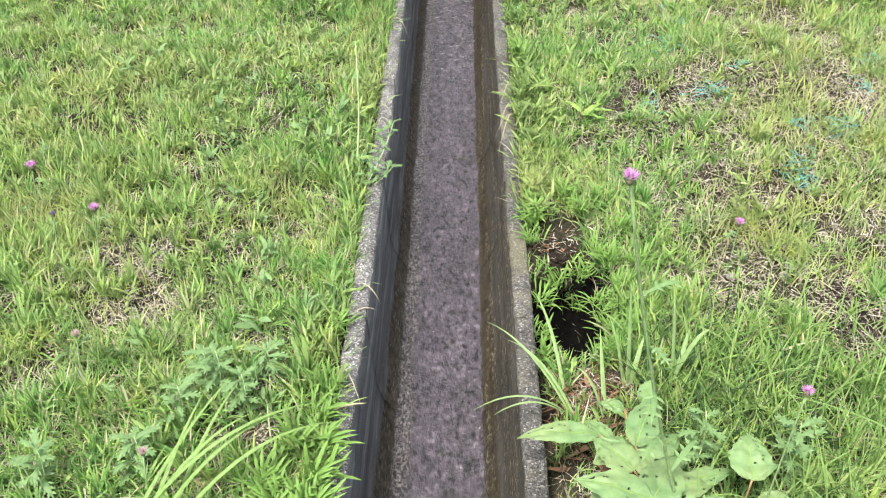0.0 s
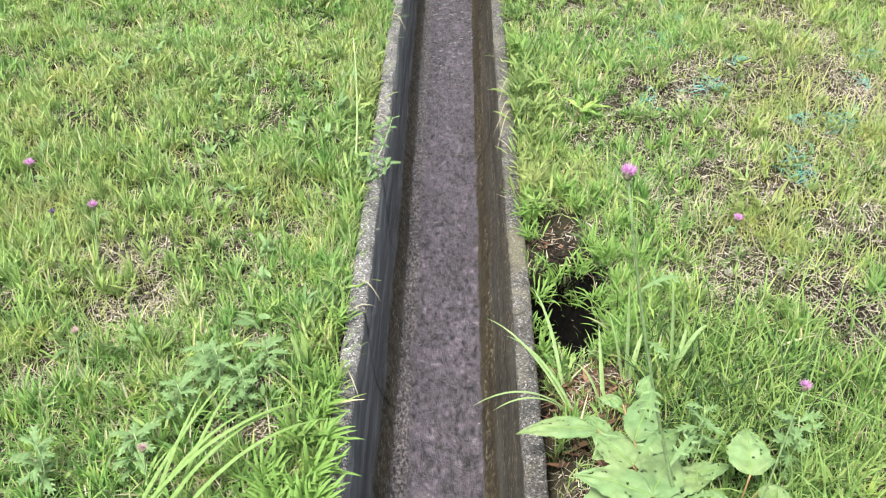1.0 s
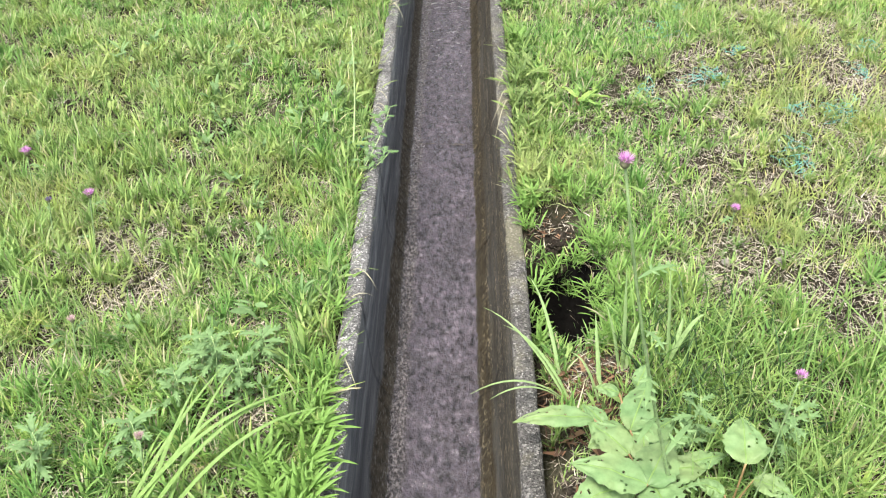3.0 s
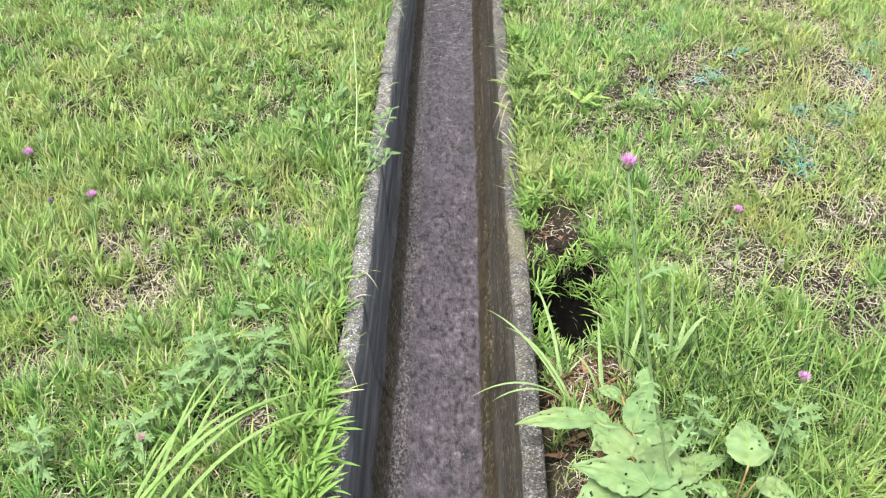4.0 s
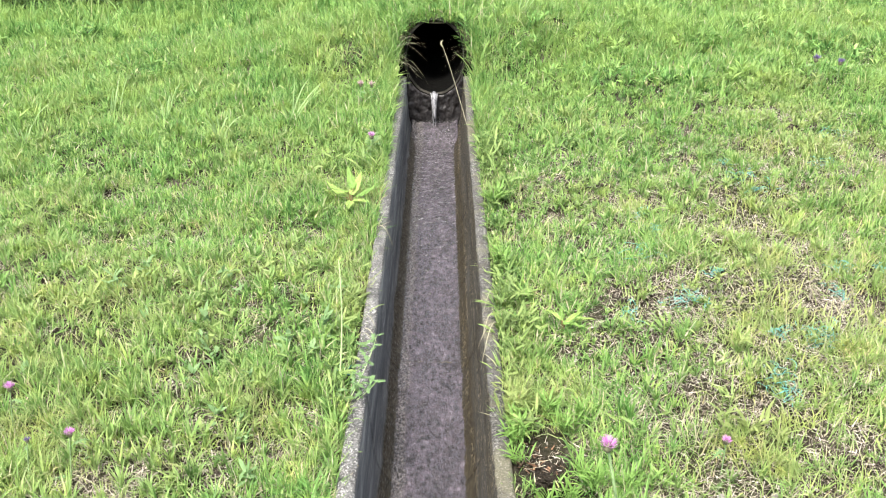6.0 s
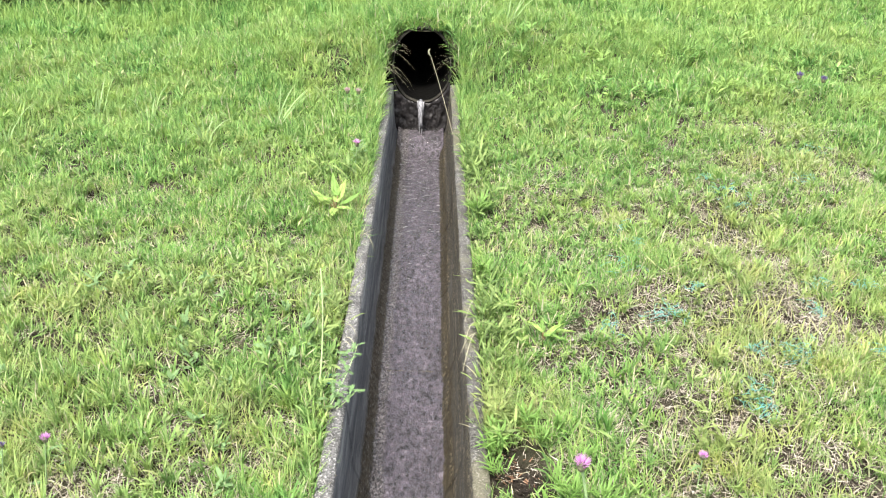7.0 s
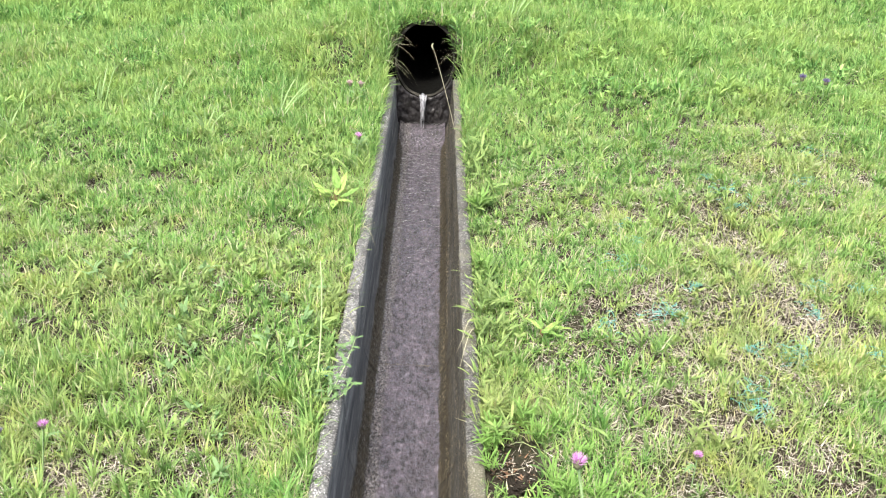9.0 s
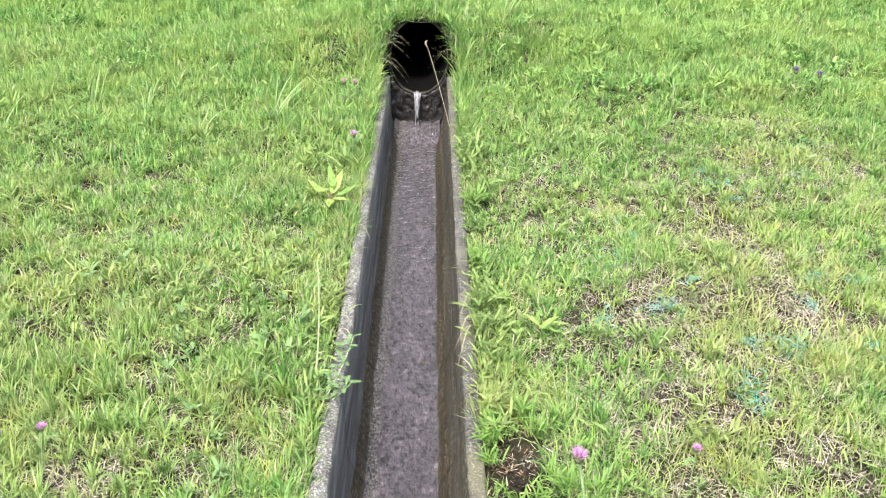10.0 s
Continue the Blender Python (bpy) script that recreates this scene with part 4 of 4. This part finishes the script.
sedge("long sedge blade leaning across the grass", [((1.02, 1.0), (0.64, 1.17, 0.22), 0.05), ((1.0, 1.02), (0.76, 1.5, 0.25), 0.05), ((1.05, 1.05), (0.86, 1.55, 0.28), 0.03)], SEDGE, 0.008)
sedge("bent pale straw hanging over the kerb", [((-0.235, 1.72), (-0.145, 1.62, 0.01), 0.05), ((-0.235, 1.45), (-0.165, 1.30, 0.0), 0.05), ((-0.24, 1.60), (-0.155, 1.62, -0.01), 0.03)], PALE_STRAW, 0.003)
sedge("bent pale straw hanging over the kerb", [((0.235, 2.60), (0.165, 2.35, -0.04), 0.08), ((0.235, 2.64), (0.17, 2.45, 0.0), 0.07), ((0.24, 2.58), (0.16, 2.48, -0.05), 0.06), ((0.24, 2.75), (0.18, 2.6, 0.0), 0.08)], PALE_STRAW, 0.003)
sedge("bent pale straw hanging over the kerb", [((-0.235, 2.45), (-0.17, 2.40, 0.0), 0.07), ((-0.235, 2.52), (-0.16, 2.44, -0.02), 0.06), ((-0.235, 2.60), (-0.17, 2.50, 0.01), 0.05), ((-0.235, 3.30), (-0.15, 3.15, -0.02), 0.06)], PALE_STRAW, 0.003)
r_ = random.Random(12)
arches = []
for i_ in range(22):
    sg = 1 if i_ % 2 else -1
    y0 = r_.uniform(5.28, 5.5)
    arches.append(((sg * r_.uniform(0.235, 0.27), y0), (sg * r_.uniform(0.02, 0.15), y0 - r_.uniform(-0.02, 0.08), r_.uniform(0.0, 0.27)), r_.uniform(0.0, 0.07)))
sedge("dry arching grass across the pipe mouth", arches, PALE_STRAW, 0.0016)
r_ = random.Random(21)
for x0, y0, tall in ((-0.75, 4.45, 0.26), (-1.45, 4.55, 0.22), (-1.80, 4.75, 0.26), (-1.10, 4.35, 0.2), (-2.1, 4.3, 0.22), (1.35, 6.6, 0.3), (0.55, 5.7, 0.3)):
    fan = []
    for i_ in range(8):
        a_ = r_.uniform(0, 6.283)
        far_ = tall * r_.uniform(0.25, 0.9)
        tip = at_ground(x0, y0, tall * r_.uniform(0.5, 1.0)) + Vector((math.cos(a_) * far_, math.sin(a_) * far_, 0))
        fan.append(((x0 + r_.gauss(0, 0.015), y0 + r_.gauss(0, 0.015)), tip, 0.05 * r_.random()))
    sedge("pale silvery tuft of long arching grass on the bank", fan, SILVER, 0.008)
# pale culm with an ear, leaning before the pipe
culm = tagged(new("grass_culm"), "single pale dry grass stalk before the pipe", "grass")
bm = bmesh.new()
tube(bm, arc((0.185, 4.52, -0.02), (0.052, 5.27, 0.228), (0.0, 0, 0.015)), [0.0013] * 9, 5)
part("stalk", bm, PALE_STRAW, culm)
bm = bmesh.new()
tube(bm, arc((0.052, 5.27, 0.228), (0.05, 5.29, 0.265), (-0.012, 0, 0.004), 6), [0.002, 0.0045, 0.006, 0.005, 0.004, 0.001], 6)
part("ear", bm, PALE_STRAW, culm)


def leafy_stem(label, base, top, count, leaf, mat, thick=0.0036, name="tall_weed"):
    th = tagged(new(name), label, "weed")
    pts = arc(base, top, (0.01, 0, 0))
    bm = bmesh.new()
    tube(bm, pts, [thick * (1 - 0.55 * i_ / 8) for i_ in range(9)])
    part("stem", bm, plain_stem, th)
    r = random.Random(int(base[1] * 1000))
    for i_ in range(count):
        s = 0.12 + 0.85 * i_ / max(1, count - 1)
        q = Vector(base).lerp(Vector(top), s)
        a_ = i_ * 2.4 + r.uniform(-0.4, 0.4)
        d = Vector((math.cos(a_), math.sin(a_), r.uniform(-0.1, 0.5))).normalized()
        ln = leaf * r.uniform(0.6, 1.2)
        bm = bmesh.new()
        ribbon(bm, arc(q, q + d * ln, (0, 0, ln * 0.15), 6), ln * 0.2, (-d.y, d.x, 0), "lance")
        if mat is MUGWORT:
            for f_ in (0.3, 0.52, 0.72):
                m_ = q + d * ln * f_ + Vector((0, 0, ln * 0.5 * f_ * (1 - f_)))
                for sg in (-1, 1):
                    e_ = m_ + (Vector((-d.y, d.x, 0)) * sg * 0.32 * (1.15 - f_) + d * 0.26) * ln
                    ribbon(bm, [m_, m_.lerp(e_, 0.5), e_], ln * 0.11, d, "lance")
        part("leaf", bm, mat, th)
    return th


plain_stem = plain("pale_stem", (0.30, 0.40, 0.18), 0.6)
leafy_stem("tall bare pale green stalk at the channel edge", at_ground(-0.268, 2.22), (-0.257, 2.32, 0.37), 4, 0.035, BAMBOO)
leafy_stem("grey-green mugwort stem leaning over the kerb", at_ground(-0.25, 2.12), (-0.15, 2.28, 0.14), 22, 0.042, MUGWORT, 0.0016)
leafy_stem("grey-green mugwort sprig by the kerb", at_ground(-0.24, 2.15), (-0.14, 2.14, 0.08), 16, 0.036, MUGWORT, 0.0014)


for x_, y_, up in ((-0.49, 1.33, 0.13), (-0.56, 1.26, 0.10), (-0.53, 1.36, 0.11), (-0.43, 1.29, 0.10), (-0.40, 1.40, 0.07), (-0.80, 1.10, 0.12), (0.50, 1.12, 0.18), (0.66, 1.08, 0.16), (-0.62, 1.14, 0.1), (-0.20 - 0.1, 4.0, 0.13)):
    leafy_stem("grey-green mugwort shoot standing in the turf", at_ground(x_, y_), at_ground(x_ + 0.01, y_ + 0.03, up), 18, 0.052, MUGWORT, 0.0018, "mugwort_plant")["group"] = "mugwort shoots"


def broad_plant(label, x, y, leaves, mat=DOCK):
    """A dock-like plant: large oval leaves, gnawed, on reddish stalks."""
    th = tagged(new("broadleaf_plant"), label, "plant")
    root = at_ground(x, y)
    for k_, (dx, dy, dz, ln, wd, az, droop) in enumerate(leaves):
        q = root + Vector((dx, dy, dz))
        d = Vector((math.cos(az), math.sin(az), 0))
        across = Vector((-d.y, d.x, 0))
        bm = bmesh.new()
        tube(bm, arc(root, q, (0, 0, 0.01), 6), [0.002] * 6, 6)
        part("leaf_stalk", bm, RED_STEM, th)
        bm = bmesh.new()
        rows, r = [], random.Random(k_ + 5)
        na, nb = 31, 17
        for i_ in range(na):
            s = i_ / (na - 1)
            w_ = wd / 2 * max(0.02, math.sin(math.pi * (0.04 + 0.96 * s ** 0.72)) ** 0.9) * (1 + 0.05 * math.sin(s * 40 + k_))
            row = []
            for j in range(nb):
                u_ = 2 * j / (nb - 1) - 1
                z_ = 0.12 * ln * math.sin(s * 2.2) - droop * ln * s * s + 0.22 * w_ * abs(u_) - 0.10 * w_ * u_ * u_ * 2 + 0.006 * noise.noise((s * 5 + k_, u_ * 2, k_))
                row.append(bm.verts.new(q + d * ln * s + across * w_ * u_ + Vector((0, 0, z_))))
            rows.append(row)
        holes = [(r.uniform(4, na - 6), r.choice((r.uniform(2, 6), r.uniform(10, 14))), r.uniform(0.35, 0.95)) for _ in range(9 if ln > 0.06 else 0)]
        for i_ in range(na - 1):
            for j in range(nb - 1):
                if all(math.hypot(i_ - hi, j - hj) > hr for hi, hj, hr in holes):
                    bm.faces.new((rows[i_][j], rows[i_][j + 1], rows[i_ + 1][j + 1], rows[i_ + 1][j]))
        rib = [rows[i_][nb // 2].co + Vector((0, 0, 0.0012)) for i_ in range(0, na, 3)]
        leaf = part("leaf", bm, mat, th)
        bm = bmesh.new()
        ribbon(bm, rib, 0.0028, across)
        part("midrib", bm, SEDGE, leaf)
    return th


broad_plant("light green broad-leaved plant with insect-bitten leaves", 0.425, 1.07, [
    (-0.109, 0.084, 0.122, 0.159, 0.054, -3.08, 0.12), (-0.046, 0.058, 0.122, 0.092, 0.069, -2.67, 0.12), (-0.052, 0.026, 0.162, 0.131, 0.064, 1.14, 0.05), (-0.044, -0.101, 0.172, 0.137, 0.078, 2.81, 0.12),
    (-0.041, -0.094, 0.162, 0.112, 0.080, 1.02, 0.05), (0.032, -0.025, 0.112, 0.112, 0.045, 0.33, 0.12), (-0.063, -0.074, 0.132, 0.129, 0.087, -2.72, 0.15),
    (-0.028, -0.087, 0.152, 0.081, 0.086, -1.25, 0.15), (-0.030, 0.025, 0.122, 0.103, 0.057, 0.65, 0.12), (-0.055, 0.133, 0.142, 0.051, 0.035, 2.87, 0.1), (-0.018, 0.148, 0.142, 0.070, 0.033, 1.08, 0.0),
    (-0.03, -0.03, 0.14, 0.12, 0.075, 1.5, 0.1), (-0.06, -0.02, 0.15, 0.10, 0.07, 2.3, 0.15), (-0.02, -0.05, 0.13, 0.11, 0.07, 0.2, 0.2), (-0.08, 0.09, 0.09, 0.07, 0.04, 2.2, 0.1)])
broad_plant("round-leaved light green shoot in long grass", 0.56, 1.0, [(0.003, 0.01, 0.152, 0.099, 0.078, 1.42, 0.0), (0.025, 0.005, 0.112, 0.075, 0.051, -0.51, 0.12), (-0.02, 0.0, 0.07, 0.06, 0.04, 2.6, 0.1)])
broad_plant("low yellow-green broad-leaved weed in the turf", -0.345, 3.49, [
    (0, 0, 0.07, 0.11, 0.04, 1.2, -0.5), (-0.02, 0, 0.06, 0.10, 0.04, 2.6, -0.4), (0.02, 0, 0.06, 0.10, 0.035, 0.3, -0.4), (0, -0.02, 0.05, 0.08, 0.035, -1.6, 0.1),
    (0.01, 0.02, 0.09, 0.09, 0.035, 1.9, -0.7), (-0.01, 0.01, 0.08, 0.08, 0.03, 3.6, -0.3), (0.01, -0.01, 0.05, 0.08, 0.03, -0.5, 0.0)], BAMBOO)
broad_plant("low yellow-green fern-like weed in the turf", 0.43, 2.48, [
    (0, 0, 0.04, 0.09, 0.018, 0.3, 0.1), (0.01, 0, 0.04, 0.10, 0.018, 0.8, 0.1), (0, 0.01, 0.04, 0.09, 0.016, 1.5, 0.1), (0, 0, 0.05, 0.08, 0.016, 2.2, 0.1), (0, 0, 0.04, 0.08, 0.016, -0.4, 0.1), (0.02, 0.02, 0.04, 0.09, 0.016, 0.0, 0.1)], BAMBOO)


def bamboo_tuft(x, y, size, lean_x=0.0, lift=0.02, z=None):
    """A dense whorl of short broad blades."""
    th = tagged(new("bamboo_grass_tuft"), "bright green tuft of broad blades overhanging the kerb", "grass", "tufts along the kerb")
    r = random.Random(int(x * 997 + y * 131))
    for i_ in range(38):
        a_ = r.uniform(0, 6.283)
        q = (at_ground(x, y, lift) if z is None else Vector((x, y, z))) + Vector((r.gauss(0, 0.012), r.gauss(0, 0.012), r.uniform(0, 0.03)))
        d = Vector((math.cos(a_) + lean_x, math.sin(a_), r.uniform(0.2, 1.6))).normalized()
        ln = size * r.uniform(0.5, 1.05)
        bm = bmesh.new()
        ribbon(bm, arc(q, q + d * ln, (0, 0, ln * 0.12), 5), ln * 0.095, (-d.y, d.x, 0.1), "lance")
        part("blade", bm, BAMBOO, th)


for q in ((0.25, 1.90, 0.055, -0.5), (0.24, 1.97, 0.06, -0.4), (0.255, 1.99, 0.07, -0.3), (0.255, 2.03, 0.06, -0.3), (0.262, 1.745, 0.06, -0.4), (0.34, 2.06, 0.07, 0.0), (-0.27, 0.99, 0.09, 0.5), (-0.26, 1.07, 0.08, 0.5), (-0.30, 0.92, 0.09, 0.4),
          (-0.33, 1.10, 0.08, 0.2), (0.37, 1.80, 0.06, 0.0), (0.43, 1.76, 0.06, -0.2), (0.26, 2.98, 0.09, 0.0), (0.27, 3.5, 0.09, -0.2), (0.44, 1.60, 0.06, -0.5), (0.45, 1.52, 0.055, -0.4), (0.40, 1.80, 0.06, -0.2),
          (0.45, 1.68, 0.055, -0.3), (0.40, 1.44, 0.05, -0.2), (0.50, 1.75, 0.055, 0.0), (0.47, 1.88, 0.055, 0.0), (0.55, 1.62, 0.05, 0.0), (0.38, 1.99, 0.055, 0.0), (0.43, 2.02, 0.055, 0.0)):
    bamboo_tuft(*q)


for q in ((-0.243, 1.19, 0.085, 0.7), (-0.24, 1.12, 0.085, 0.8), (-0.25, 1.27, 0.07, 0.6), (-0.24, 1.04, 0.09, 0.8), (-0.25, 0.97, 0.09, 0.7), (-0.30, 1.20, 0.08, 0.3), (-0.31, 1.04, 0.09, 0.3), (-0.245, 1.36, 0.06, 0.5), (-0.25, 1.55, 0.055, 0.4)):
    bamboo_tuft(*q)
for q in ((0.245, 1.60, -0.08), (0.25, 1.50, -0.06), (0.26, 1.70, -0.06), (0.395, 1.66, -0.04), (0.40, 1.57, -0.02), (0.36, 1.77, -0.03), (0.31, 1.79, -0.08), (0.41, 1.50, -0.01)):
    bamboo_tuft(q[0], q[1], 0.06, -0.35 if q[0] > 0.3 else 0.4, 0, q[2])


# torn green netting in the turf
def net_scrap(x, y, size, seed):
    r = random.Random(seed)
    th = tagged(new("plastic_net_scrap"), "torn blue-green plastic netting tangled in the grass", "netting", "net scraps")
    for i_ in range(16):
        a_ = r.uniform(0, 6.283)
        q = at_ground(x + r.gauss(0, size * 0.35), y + r.gauss(0, size * 0.4), r.uniform(0.012, 0.04))
        e_ = q + Vector((math.cos(a_), math.sin(a_), r.uniform(-0.2, 0.3))) * size * r.uniform(0.3, 0.7)
        bm = bmesh.new()
        tube(bm, arc(q, e_, (r.gauss(0, 0.01), r.gauss(0, 0.01), 0.008), 5), [0.0007] * 5, 4)
        part("strand", bm, NET, th)


for k_, q in enumerate(((1.788, 3.80, 0.07), (1.621, 3.46, 0.06), (1.255, 3.33, 0.07), (1.277, 3.205, 0.07), (1.212, 3.46, 0.05), (0.804, 3.16, 0.05), (0.839, 3.02, 0.05), (0.775, 2.855, 0.09), (0.655, 2.495, 0.05),
                        (0.808, 2.50, 0.08), (0.85, 2.49, 0.06), (0.947, 2.637, 0.04), (1.371, 2.64, 0.05), (1.493, 2.588, 0.06), (1.295, 2.478, 0.05), (1.125, 2.245, 0.08), (1.145, 2.245, 0.06), (1.04, 2.266, 0.04), (0.955, 2.035, 0.08), (0.965, 1.99, 0.06), (1.377, 2.202, 0.07), (-0.262, 2.29, 0.016))):
    net_scrap(*q, k_)

# pebbles and a concrete lump in the turf
for x_, y_, s_ in ((0.832, 1.665, 0.014), (0.737, 1.915, 0.01), (0.72, 1.70, 0.012), (0.28, 1.05, 0.018), (0.27, 0.96, 0.022), (-0.62, 1.56, 0.013), (1.3, 2.2, 0.015)):
    bm = bmesh.new()
    bmesh.ops.create_icosphere(bm, subdivisions=3, radius=s_)
    for v_ in bm.verts:
        v_.co *= 1 + 0.3 * noise.noise(v_.co * 40 + Vector((x_ * 9, y_ * 9, 0)))
        v_.co.z *= 0.6
        v_.co += at_ground(x_, y_, s_ * 0.3)
    tagged(part("stone", bm, STONE), "small grey stone lying in thin turf", "stone", "stones")
